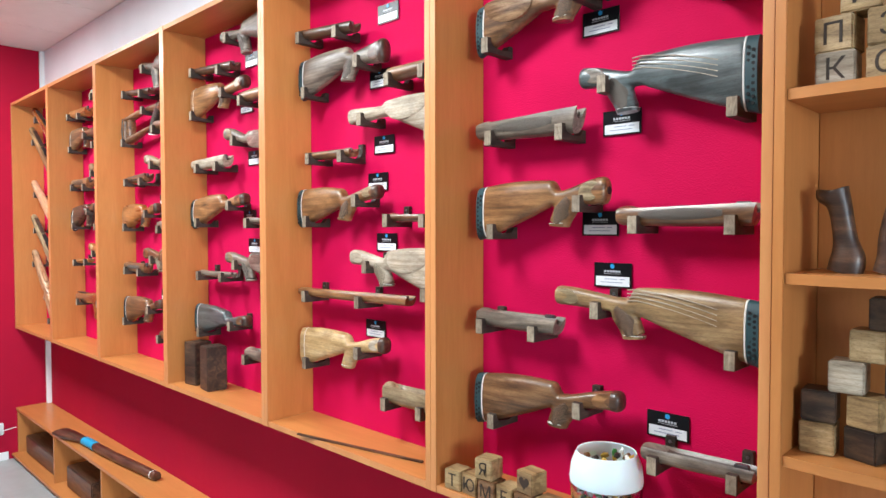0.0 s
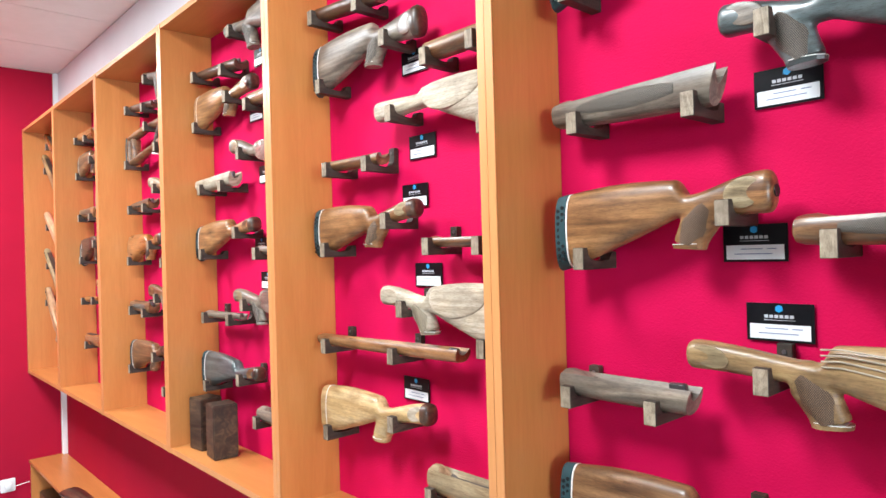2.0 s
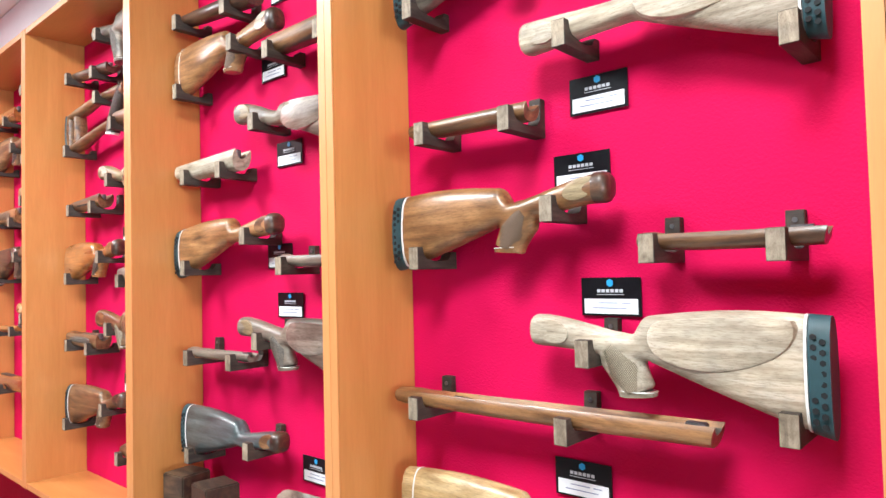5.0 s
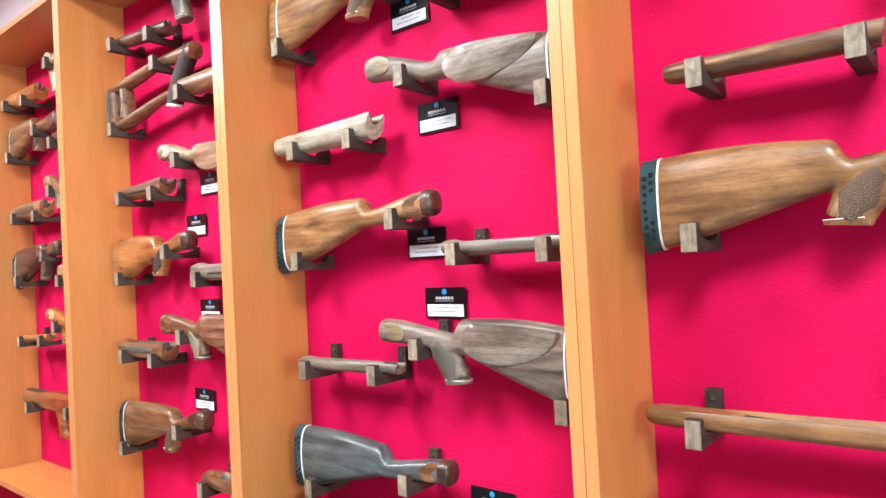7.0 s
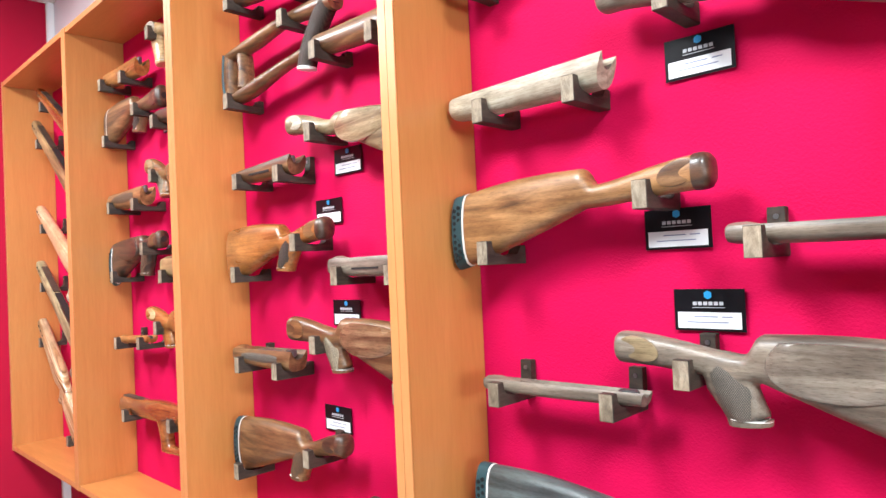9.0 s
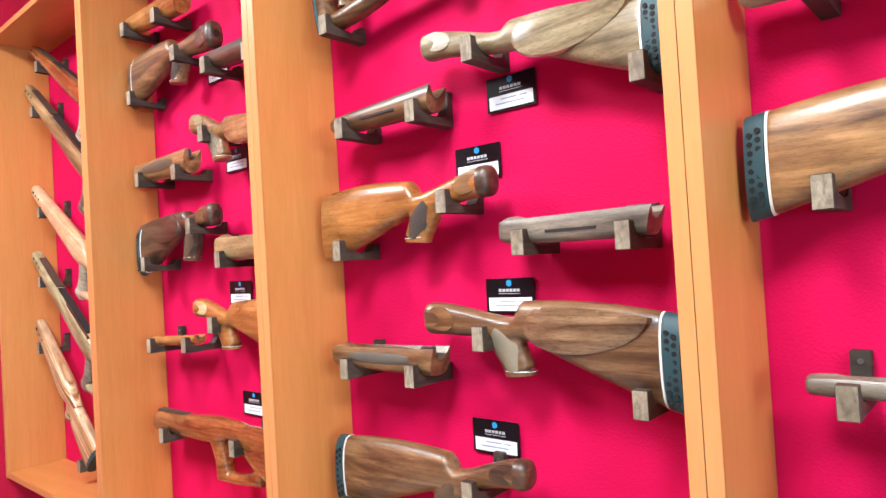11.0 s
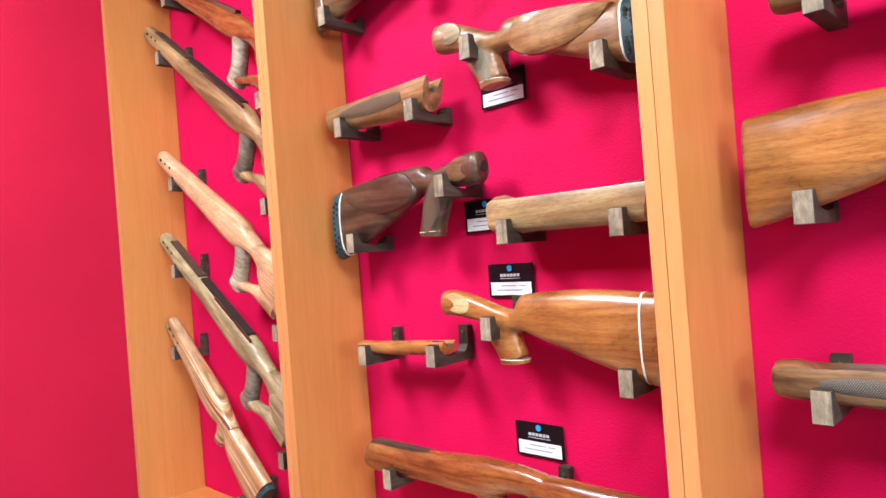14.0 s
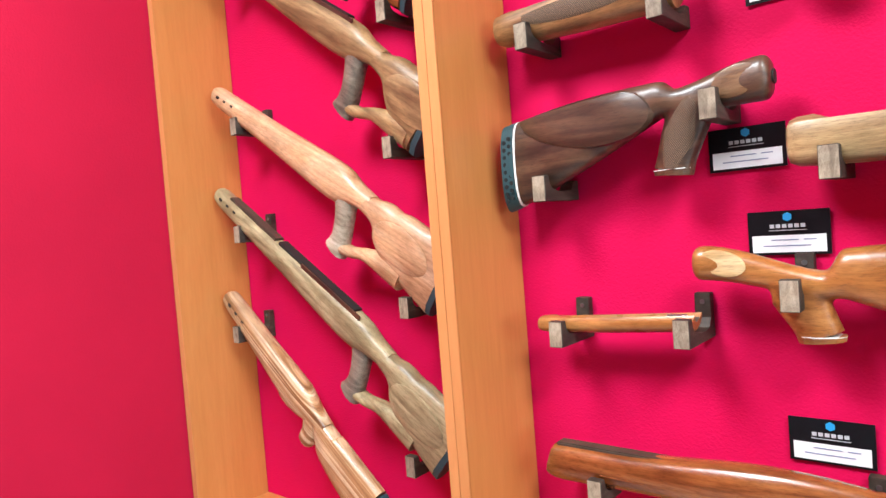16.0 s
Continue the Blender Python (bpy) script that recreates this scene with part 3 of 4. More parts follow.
def forend(label, x0, zt0, zb0, x1, zt1, zb1, wood_key, check=None, holds=(0.12, 0.78), tall=(0, 0), slot=False, thick=0.024, flat=False):
    """A fore-end, closed and rounded at x0 and hollow at x1."""
    x0, x1 = x0 + DX[0], x1 + DX[0]
    zt0, zb0, zt1, zb1 = lift(zt0, 0.002), lift(zb0), lift(zt1, 0.002), lift(zb1)
    o = Vector(((x0 + x1) / 2, CY, (zt0 + zb0 + zt1 + zb1) / 4))
    if len(label.split()) < 5:
        label += " held on two wooden hooks"
    fe = thing("fore_end", label, "gun fore-end", "displayed fore-ends", o)
    d = 1 if x1 > x0 else -1

    def tb(s):
        return zt0 + (zt1 - zt0) * s, zb0 + (zb1 - zb0) * s - 0.002 * math.sin(math.pi * s)
    body = bmesh.new()
    n_out, n_in = 15, 7
    rows = []
    for s in (0.0, 0.01, 0.04, 0.1, 0.16, 0.22, 0.3, 0.4, 0.5, 0.6, 0.7, 0.8, 0.9, 0.97, 1.0):
        a, b = tb(s)
        k = {0.0: 0.62, 0.01: 0.86, 0.04: 0.97}.get(s, 1.0)
        h, w = (a - b) / 2 * k, min(thick, (a - b) * 0.62) * k
        open_ = smooth01((s - 0.1) / 0.2)
        row = []
        e = 2 / (3.2 if flat else 2.3)
        for i in range(n_out):
            g = math.radians(38) - math.radians(256) * i / (n_out - 1)
            c_, s_ = math.cos(g), math.sin(g)
            row.append((w * math.copysign(abs(c_) ** e, c_), h * math.copysign(abs(s_) ** e, s_)))
        rim = row[0][1]
        for i in range(n_in):
            f = 1 - 2 * (i + 0.5) / n_in
            row.append((-row[0][0] * 0.8 * f, rim - (h * 0.75 * math.sqrt(1 - f * f)) * open_ + (h * 0.28 * (1 - f * f)) * (1 - open_)))
        lean = d * 0.25 * smooth01((s - 0.8) / 0.2)
        rows.append([body.verts.new((x0 + (x1 - x0) * s + lean * zz - o.x, yy, (a + b) / 2 + zz - o.z)) for yy, zz in row])
    m = n_out + n_in
    for ra, rb in zip(rows, rows[1:]):
        for i in range(m):
            fc = body.faces.new((ra[i], ra[(i + 1) % m], rb[(i + 1) % m], rb[i]))
            # Inner faces take the darker colour, as shade in the hollow.
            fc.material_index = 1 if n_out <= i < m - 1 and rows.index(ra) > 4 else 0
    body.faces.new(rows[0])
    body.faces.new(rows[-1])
    part("body", body, W[wood_key], fe, smooth=True).data.materials.append(CHANNEL_SHADE)
    at = min(tb(0.62)[0], tb(1.0)[0])
    hm = (tb(0.93)[0] - tb(0.93)[1]) / 2
    part("iron", box(x1 - d * 0.04 - o.x, x1 - d * 0.012 - o.x, -0.006, 0.006, at - hm * 0.75 - o.z, at - hm * 0.12 - o.z, 0.002), STEEL, fe, "small dark steel fitting")
    if check:
        st2 = []
        for s in np.linspace(0.2, 0.8, 9):
            a, b = tb(s)
            e = 0.55 + 0.43 * max(0.0, math.sin(math.pi * (s - 0.2) / 0.6)) ** 0.5
            st2.append((x0 + (x1 - x0) * s - o.x, -0.0009, (a + b) / 2 - o.z, 0, 1, (a - b) / 2 * 0.72 * e + 0.0004, min(thick, (a - b) * 0.62) * 1.0 + 0.0004))
        part("checkering", loft(st2, 18, p=2.9), CHECK[check], fe, "cut checkering panel", True)
    if slot:
        # The slot is a slightly raised block, coloured like its shaded inside.
        a, b = tb(0.55)
        part("slot", box(x0 + (x1 - x0) * 0.35 - o.x, x0 + (x1 - x0) * 0.7 - o.x, -min(thick, (a - b) * 0.62) - 0.0006, -0.004, (a + b) / 2 - 0.009 - o.z, (a + b) / 2 - 0.002 - o.z, 0.0015), BORE, fe, "near-black strip for the shade in a routed slot")
    for i, f in enumerate(holds):
        bracket(x0 + (x1 - x0) * f, tb(f)[1] - 0.0005, tall[i])
    return fe


def price_card(x, z, tilt=0.0, lean=0.0):
    """A black printed price card with a white writing field, a blue emblem and a silver title."""
    c = thing("price_card", "black price card with white field and blue emblem", "price card", "price cards", (x - 0.005, BACK - 0.0015, z))
    c.rotation_euler = (0, radians(tilt), 0)
    wd, hg = 0.048, 0.0285
    bm = bmesh.new()
    cols = []
    for i in range(9):
        u = -wd + 2 * wd * i / 8
        yy = -0.0014 - lean * (u / wd) ** 2
        cols.append([bm.verts.new((u, yy + dy, zz)) for dy, zz in ((-0.0006, -hg), (-0.0006, hg), (0.0006, hg), (0.0006, -hg))])
    for a, b in zip(cols, cols[1:]):
        for k in range(4):
            bm.faces.new((a[k], a[(k + 1) % 4], b[(k + 1) % 4], b[k]))
    bm.faces.new(cols[0])
    bm.faces.new(cols[-1])
    part("card", bm, CARD_BLACK, c)
    f = -0.0034 - lean
    part("white_field", box(-0.043, 0.043, f + 0.0005, f + 0.0009, -0.025, -0.003), CARD_WHITE, c, "white writing field")
    em = bmesh.new()
    bmesh.ops.create_cone(em, cap_ends=True, segments=6, radius1=0.0058, radius2=0.0058, depth=0.0006, matrix=Matrix.Translation((0, f, 0.0205)) @ Matrix.Rotation(math.pi / 2, 4, "X"))
    part("emblem", em, CARD_BLUE, c, "blue shield emblem")
    for i in range(6):
        part("title_mark", box(-0.021 + 0.0072 * i, -0.0158 + 0.0072 * i, f, f + 0.0006, 0.0065, 0.0112), CARD_SILVER, c)
    part("title_rule", box(-0.022, 0.022, f, f + 0.0006, 0.003, 0.0038), CARD_SILVER, c)
    for i, (a, b) in enumerate(((-0.02, 0.012), (0.018, 0.032), (-0.03, 0.026))):
        zz = (-0.009, -0.009, -0.0165)[i]
        part("writing", box(a, b, f, f + 0.0004, zz - 0.0007, zz + 0.0007), INK, c, "thin line of handwriting")
    return c

# ---- cabinet six ----
buttstock("walnut buttstock with a pale raised cheekpiece", -1.015, 2.103, 1.985, -0.83, 2.112, -0.64, 2.128, 2.07, "walnut", (-0.765, 2.03), "walnut", True, True)
buttstock("brown walnut buttstock high in the cabinet", -0.33, 2.13, 1.995, -0.57, 2.135, -0.735, 2.14, 2.08, "walnut", None, None, True, holds=(0.2, 0.85))
buttstock("slate-grey buttstock with carved lines and honeycomb pad", -0.326, 1.902, 1.765, -0.565, 1.904, -0.705, 1.906, 1.862, "slate", (-0.598, 1.805), "grey", True, lines=True, holds=(0.1, 0.83))
forend("dark grooved walnut fore-end with checkering", -1.02, 1.822, 1.776, -0.72, 1.836, 1.768, "grey", "grey", holds=(0.2, 0.9))
buttstock("amber walnut buttstock with honeycomb recoil pad", -1.015, 1.652, 1.527, -0.79, 1.661, -0.652, 1.666, 1.607, "amber", (-0.772, 1.566), "walnut", True, holds=(0.17, 0.86), hole=True)
forend("long walnut fore-end with a checkered panel", -0.618, 1.602, 1.562, -0.328, 1.61, 1.56, "walnut", "grey", holds=(0.18, 0.87))
buttstock("olive walnut buttstock with flowing carved lines", -0.318, 1.413, 1.293, -0.572, 1.425, -0.768, 1.421, 1.379, "tan", (-0.58, 1.325), "walnut", True, lines=True, tall=(0, 1), holds=(0.1, 0.75))
forend("grey weathered walnut fore-end", -1.018, 1.352, 1.307, -0.772, 1.352, 1.304, "grey", None, tall=(1, 0))
buttstock("figured walnut buttstock with dark recoil pad", -1.02, 1.173, 1.048, -0.785, 1.187, -0.615, 1.195, 1.153, "walnut", (-0.775, 1.095), "walnut", True, facet="amber", tall=(0, 1), holds=(0.17, 0.79))
forend("slim walnut fore-end with a routed slot", -0.555, 1.1, 1.064, -0.325, 1.103, 1.07, "grey", None, tall=(1, 1), holds=(0.16, 0.86))
for x, z in ((-0.70, 2.034), (-0.644, 1.797), (-0.698, 1.568), (-0.665, 1.449), (-0.529, 1.127)):
    price_card(x, z)

# ---- cabinet five ----
DX[0] = -0.011
forend("small dark fore-end with steel fitting", -1.82, 2.215, 2.182, -1.53, 2.19, 2.155, "dark", None, holds=(0.1, 0.8))
buttstock("grey-brown buttstock with a checkered grip", -1.812, 2.106, 1.983, -1.563, 2.111, -1.39, 2.106, 2.04, "grey", (-1.567, 2.017), "grey", True, facet="dark", holds=(0.12, 0.78))
forend("plain walnut fore-end", -1.365, 2.018, 1.976, -1.15, 2.018, 1.978, "walnut")
buttstock("orange beech buttstock under the cabinet top", -1.14, 2.33, 2.21, -1.35, 2.325, -1.52, 2.33, 2.285, "orange", None, None, False)
buttstock("pale ash buttstock with a large cheekpiece", -1.14, 1.917, 1.8, -1.37, 1.921, -1.542, 1.919, 1.873, "pale", None, None, True, True, drop=0.012, holds=(0.08, 0.81))
forend("thin dark fore-end with iron fittings", -1.79, 1.808, 1.782, -1.54, 1.806, 1.776, "walnut", None, tall=(0, 1), holds=(0.2, 0.9))
buttstock("honey walnut buttstock with honeycomb recoil pad", -1.827, 1.68, 1.56, -1.6, 1.677, -1.422, 1.684, 1.645, "amber", (-1.587, 1.588), "walnut", True, facet="olive", holds=(0.17, 0.82))
forend("slim grey walnut fore-end", -1.374, 1.599, 1.577, -1.15, 1.598, 1.575, "walnut", None, holds=(0.12, 0.8), tall=(1, 1))
buttstock("pale grey-grained buttstock with wavy cheek edge", -1.15, 1.492, 1.36, -1.366, 1.487, -1.537, 1.489, 1.444, "pale", (-1.383, 1.39), "pale", True, True, tall=(0, 1), holds=(0.1, 0.76))
forend("long slender walnut fore-end with pointed inlay", -1.84, 1.354, 1.326, -1.28, 1.364, 1.331, "amber", None, tall=(1, 1), holds=(0.13, 0.64))
buttstock("blond beech buttstock with a rounded wrist", -1.822, 1.21, 1.086, -1.578, 1.214, -1.393, 1.224, 1.178, "blond", (-1.574, 1.118), "blond", False, facet="pale", holds=(0.13, 0.78))
forend("two-tone walnut fore-end", -1.387, 1.098, 1.035, -1.16, 1.1, 1.035, "olive", None)
for x, z in ((-1.485, 2.028), (-1.464, 1.82), (-1.496, 1.705), (-1.454, 1.514), (-1.51, 1.236), (-1.444, 2.224)):
    price_card(x, z, lean=0.0008)

# ---- cabinet four ----
DX[0] = -0.013
buttstock("grey-green buttstock with a short grip", -1.96, 2.34, 2.22, -2.19, 2.325, -2.362, 2.318, 2.278, "grey", (-2.19, 2.215), "grey", True)
forend("small dark fore-end on two hooks", -2.63, 2.222, 2.196, -2.28, 2.2, 2.162, "dark", None, tall=(0, 1))
buttstock("honey beech buttstock with a brown grip", -2.632, 2.131, 2.007, -2.398, 2.127, -2.2, 2.13, 2.085, "amber", (-2.378, 2.035), "walnut", False, facet="pale", holds=(0.1, 0.7))
forend("walnut fore-end with a pale tip", -2.218, 2.07, 2.028, -1.95, 2.074, 2.026, "walnut")
buttstock("grey walnut buttstock with a silvery cheekpiece", -1.932, 1.89, 1.793, -2.165, 1.915, -2.343, 1.945, 1.9, "grey", None, None, True, True, drop=0.014, holds=(0.07, 0.76))
forend("pale ash fore-end with a split end", -2.636, 1.842, 1.801, -2.345, 1.853, 1.798, "pale", None, holds=(0.28, 0.86))
buttstock("honey walnut straight-wrist buttstock", -2.638, 1.671, 1.556, -2.39, 1.688, -2.213, 1.688, 1.645, "amber", None, None, True, facet="walnut", holds=(0.19, 0.83))
forend("thin grey-brown fore-end", -2.19, 1.6, 1.575, -1.955, 1.598, 1.573, "grey", None, tall=(1, 1), holds=(0.18, 0.92))
buttstock("grey walnut buttstock with honeycomb recoil pad", -1.931, 1.449, 1.328, -2.156, 1.462, -2.34, 1.463, 1.421, "grey", (-2.175, 1.362), "grey", True, True, tall=(0, 1), holds=(0.06, 0.76))
forend("narrow walnut fore-end", -2.593, 1.382, 1.358, -2.31, 1.384, 1.362, "grey", None, tall=(1, 1), holds=(0.16, 0.86))
buttstock("dark walnut buttstock with white spacer", -2.612, 1.23, 1.106, -2.368, 1.22, -2.206, 1.217, 1.176, "slate", None, None, True, facet="walnut", tall=(0, 1), holds=(0.16, 0.81))
forend("grey fore-end near the cabinet floor", -2.2, 1.1, 1.055, -1.97, 1.11, 1.055, "grey")
for x, z in ((-2.303, 2.048), (-2.245, 1.837), (-2.288, 1.603), (-2.250, 1.490), (-2.165, 1.132), (-2.261, 2.225)):
    price_card(x, z, lean=0.0008)


def timber_block(x, y, w, h, turn, key, label):
    t = tagged(part("timber_block", box(-w / 2, w / 2, -w / 2, w / 2, 0, h, 0.003), W[key]), label, "wood block", "dark timber blanks")
    t.matrix_basis = pose(x, y, ZB + T + 0.0005, 0, 0, turn)
    return t


timber_block(-2.575, 1.25, 0.08, 0.178, 8, "blockdark", "dark walnut timber blank standing on end")
timber_block(-2.43, 1.245, 0.082, 0.178, -6, "blockdark", "dark walnut timber blank with a rough face")

# ---- cabinet three ----
DX[0] = -0.015
buttstock("small grey buttstock under the cabinet top", -2.76, 2.345, 2.22, -2.99, 2.335, -3.172, 2.335, 2.296, "grey", (-3.0, 2.2), "grey", True)
forend("small dark fore-end with a stepped end", -3.375, 2.236, 2.21, -3.06, 2.212, 2.178, "dark", None, tall=(0, 1))


def skeleton_stock():
    """Thumbhole stock with an open frame between comb and toe line."""
    o = Vector((-3.41, CY, 2.0))
    t = thing("gun_stock", "skeleton thumbhole stock of red-brown walnut", "gun stock", "displayed gun stocks", o)

    def q(*pts):
        return curve_points([(x - o.x, z - o.z, h, w) for x, z, h, w in pts], 5)
    part("butt", limb(q((-3.398, 2.112, 0.014, 0.02), (-3.4, 2.05, 0.016, 0.022), (-3.392, 1.995, 0.012, 0.02)), 3), W["walnut"], t, smooth=True)
    part("butt_window", limb(q((-3.34, 2.1, 0.012, 0.02), (-3.335, 2.06, 0.012, 0.02), (-3.34, 2.02, 0.014, 0.02)), 3), W["walnut"], t, smooth=True)
    part("comb_bar", limb(q((-3.4, 2.108, 0.012, 0.02), (-3.29, 2.118, 0.015, 0.02), (-3.16, 2.13, 0.012, 0.018), (-2.97, 2.125, 0.022, 0.02)), 2.5), W["walnut"], t, smooth=True)
    part("toe_bar", limb(q((-3.4, 1.998, 0.012, 0.02), (-3.3, 2.01, 0.017, 0.02), (-3.18, 2.03, 0.012, 0.016), (-3.08, 2.04, 0.012, 0.016)), 2.5), W["walnut"], t, smooth=True)
    part("pistol_grip", limb(q((-2.985, 2.135, 0.024, 0.02), (-3.03, 2.09, 0.023, 0.02), (-3.068, 2.04, 0.023, 0.019), (-3.08, 2.008, 0.022, 0.019)), 2.4), CHECK["dark"], t, "dark checkered pistol grip", True)
    part("grip_cap", limb([(-3.08 - o.x, 2.009 - o.z, 0.0226, 0.0196), (-3.081 - o.x, 2.003 - o.z, 0.0226, 0.0196)], 2.4), SPACER, t, "white grip cap")
    part("recoil_pad", limb(q((-3.413, 2.115, 0.005, 0.02), (-3.416, 2.05, 0.005, 0.022), (-3.409, 1.988, 0.005, 0.02)), 3), PAD, t, "dark rubber butt pad", True)
    bracket(-3.37, 1.985)
    bracket(-3.12, 2.117)


skeleton_stock()
forend("walnut fore-end with a silvery upper edge", -3.023, 2.05, 2.008, -2.75, 2.05, 1.992, "walnut")
buttstock("grey and brown buttstock with a smooth cheekpiece", -2.726, 1.845, 1.748, -2.955, 1.876, -3.128, 1.902, 1.86, "olive", None, None, True, True, drop=0.012, holds=(0.06, 0.73))
forend("dark walnut fore-end with a routed slot", -3.378, 1.81, 1.78, -3.12, 1.826, 1.776, "walnut", None, slot=True, tall=(0, 1), holds=(0.2, 0.9))
buttstock("glossy two-tone walnut buttstock with checkered grip", -3.418, 1.667, 1.543, -3.19, 1.667, -3.022, 1.673, 1.628, "orange", (-3.178, 1.573), "dark", False, facet="amber", spacer=False, holds=(0.17, 0.83))
forend("figured walnut fore-end with a long routed slot", -2.995, 1.59, 1.552, -2.755, 1.592, 1.55, "grey", None, slot=True, tall=(0, 1), flat=True, holds=(0.2, 0.88))
buttstock("walnut buttstock with broad cheekpiece and honeycomb pad", -2.727, 1.442, 1.32, -2.966, 1.462, -3.155, 1.464, 1.412, "walnut", (-2.982, 1.36), "pale", True, True, tall=(0, 0), holds=(0.11, 0.71))
forend("dark brown fore-end with carved fish-scale panel", -3.405, 1.388, 1.347, -3.145, 1.394, 1.342, "walnut", "grey", tall=(1, 0), flat=True, holds=(0.22, 0.86))
buttstock("brown walnut buttstock with a short grip", -3.412, 1.205, 1.076, -3.14, 1.211, -2.985, 1.223, 1.18, "walnut", (-3.156, 1.11), "walnut", True, facet="dark", holds=(0.1, 0.8), tall=(0, 1))
forend("small walnut fore-end near the cabinet floor", -2.985, 1.08, 1.042, -2.77, 1.085, 1.04, "walnut", None, tall=(1, 0))
for x, z in ((-3.075, 2.075), (-3.018, 1.802), (-3.094, 1.697), (-3.044, 1.471), (-3.091, 1.234)):
    price_card(x, z, lean=0.0008)

# ---- cabinet two ----
DX[0] = -0.015
buttstock("blond beech buttstock under the cabinet top", -3.545, 2.31, 2.19, -3.72, 2.3, -3.86, 2.312, 2.268, "blond", (-3.79, 2.18), "blond", False, spacer=False, tall=(0, 1))
forend("amber beech fore-end with a dark open end", -4.225, 2.24, 2.196, -3.94, 2.24, 2.178, "orange", None, holds=(0.1, 0.72))
buttstock("dark figured walnut buttstock with slim brown pad", -4.228, 2.118, 1.993, -4.0, 2.122, -3.8, 2.115, 2.055, "walnut", (-3.976, 2.016), "dark", False, facet="dark", holds=(0.12, 0.7), hole=True)
forend("black-brown fore-end", -3.822, 2.045, 2.006, -3.56, 2.042, 1.99, "dark", None)
buttstock("amber beech stock with a carved grip", -3.534, 1.845, 1.768, -3.75, 1.882, -3.9, 1.916, 1.869, "amber", (-3.792, 1.8), "pale", True, True, drop=0.014, holds=(0.14, 0.77))
forend("amber beech fore-end with a hollow end", -4.216, 1.842, 1.792, -3.93, 1.85, 1.783, "amber", "walnut", holds=(0.22, 0.92))
buttstock("dark brown walnut buttstock with carved oval", -4.216, 1.668, 1.543, -3.965, 1.69, -3.838, 1.7, 1.648, "dark", (-3.955, 1.578), "walnut", True, True, drop=0.014, holds=(0.2, 0.85), hole=True)
forend("glossy brown fore-end with checkered side", -3.816, 1.622, 1.566, -3.54, 1.62, 1.564, "tan", None, flat=True, holds=(0.17, 0.87))
buttstock("orange beech buttstock with white spacer line", -3.532, 1.463, 1.339, -3.765, 1.465, -3.927, 1.477, 1.434, "orange", (-3.793, 1.366), "orange", False, tall=(0, 1), holds=(0.12, 0.72))
forend("small orange fore-end on tall hooks", -4.178, 1.38, 1.356, -3.938, 1.392, 1.366, "orange", None, tall=(1, 1), holds=(0.2, 0.97))


def red_full_stock():
    """Lacquered full-length thumbhole stock lying level."""
    o = Vector((-3.86, CY, 1.15))
    t = thing("rifle_stock", "glossy red-brown lacquered full stock with thumbhole", "rifle stock", "", o)

    def q(*pts):
        return limb(curve_points([(x - o.x, z - o.z, h, w) for x, z, h, w in pts], 5), 2.6, 18)
    part("body", fused(
        q((-4.19, 1.158, 0.022, 0.018), (-4.17, 1.156, 0.029, 0.022), (-4.05, 1.158, 0.028, 0.024), (-3.9, 1.164, 0.033, 0.025), (-3.83, 1.172, 0.024, 0.02), (-3.77, 1.168, 0.022, 0.018)),
        q((-3.79, 1.168, 0.02, 0.018), (-3.74, 1.15, 0.042, 0.022), (-3.66, 1.128, 0.062, 0.024), (-3.535, 1.116, 0.074, 0.022)),
        q((-3.885, 1.145, 0.026, 0.02), (-3.868, 1.1, 0.021, 0.019), (-3.86, 1.052, 0.024, 0.019)),
        q((-3.86, 1.058, 0.012, 0.016), (-3.79, 1.062, 0.012, 0.016), (-3.7, 1.08, 0.02, 0.019))), W["red"], t, smooth=True)
    # Dark block on the top edge, in place of a shaded channel.
    part("barrel_channel", box(-4.175 - o.x, -3.93 - o.x, -0.011, 0.011, 0.018, 0.0375, 0.002), CHANNEL_SHADE, t, "dark strip for the shade in the barrel channel")
    for i in range(2):
        part("finger_groove", box(-4.1 + 0.09 * i - o.x, -4.03 + 0.09 * i - o.x, -0.0245, -0.018, 0.0, 0.006, 0.002), W["red"], t, "shallow carved groove")
    bracket(-4.1, 1.1285)
    bracket(-3.62, 1.063, 0)
    bracket(-3.765, 1.142, 1)


red_full_stock()
for x, z in ((-3.895, 2.047), (-3.831, 1.812), (-3.889, 1.602), (-3.845, 1.488), (-3.81, 1.221)):
    price_card(x, z, lean=0.0008)


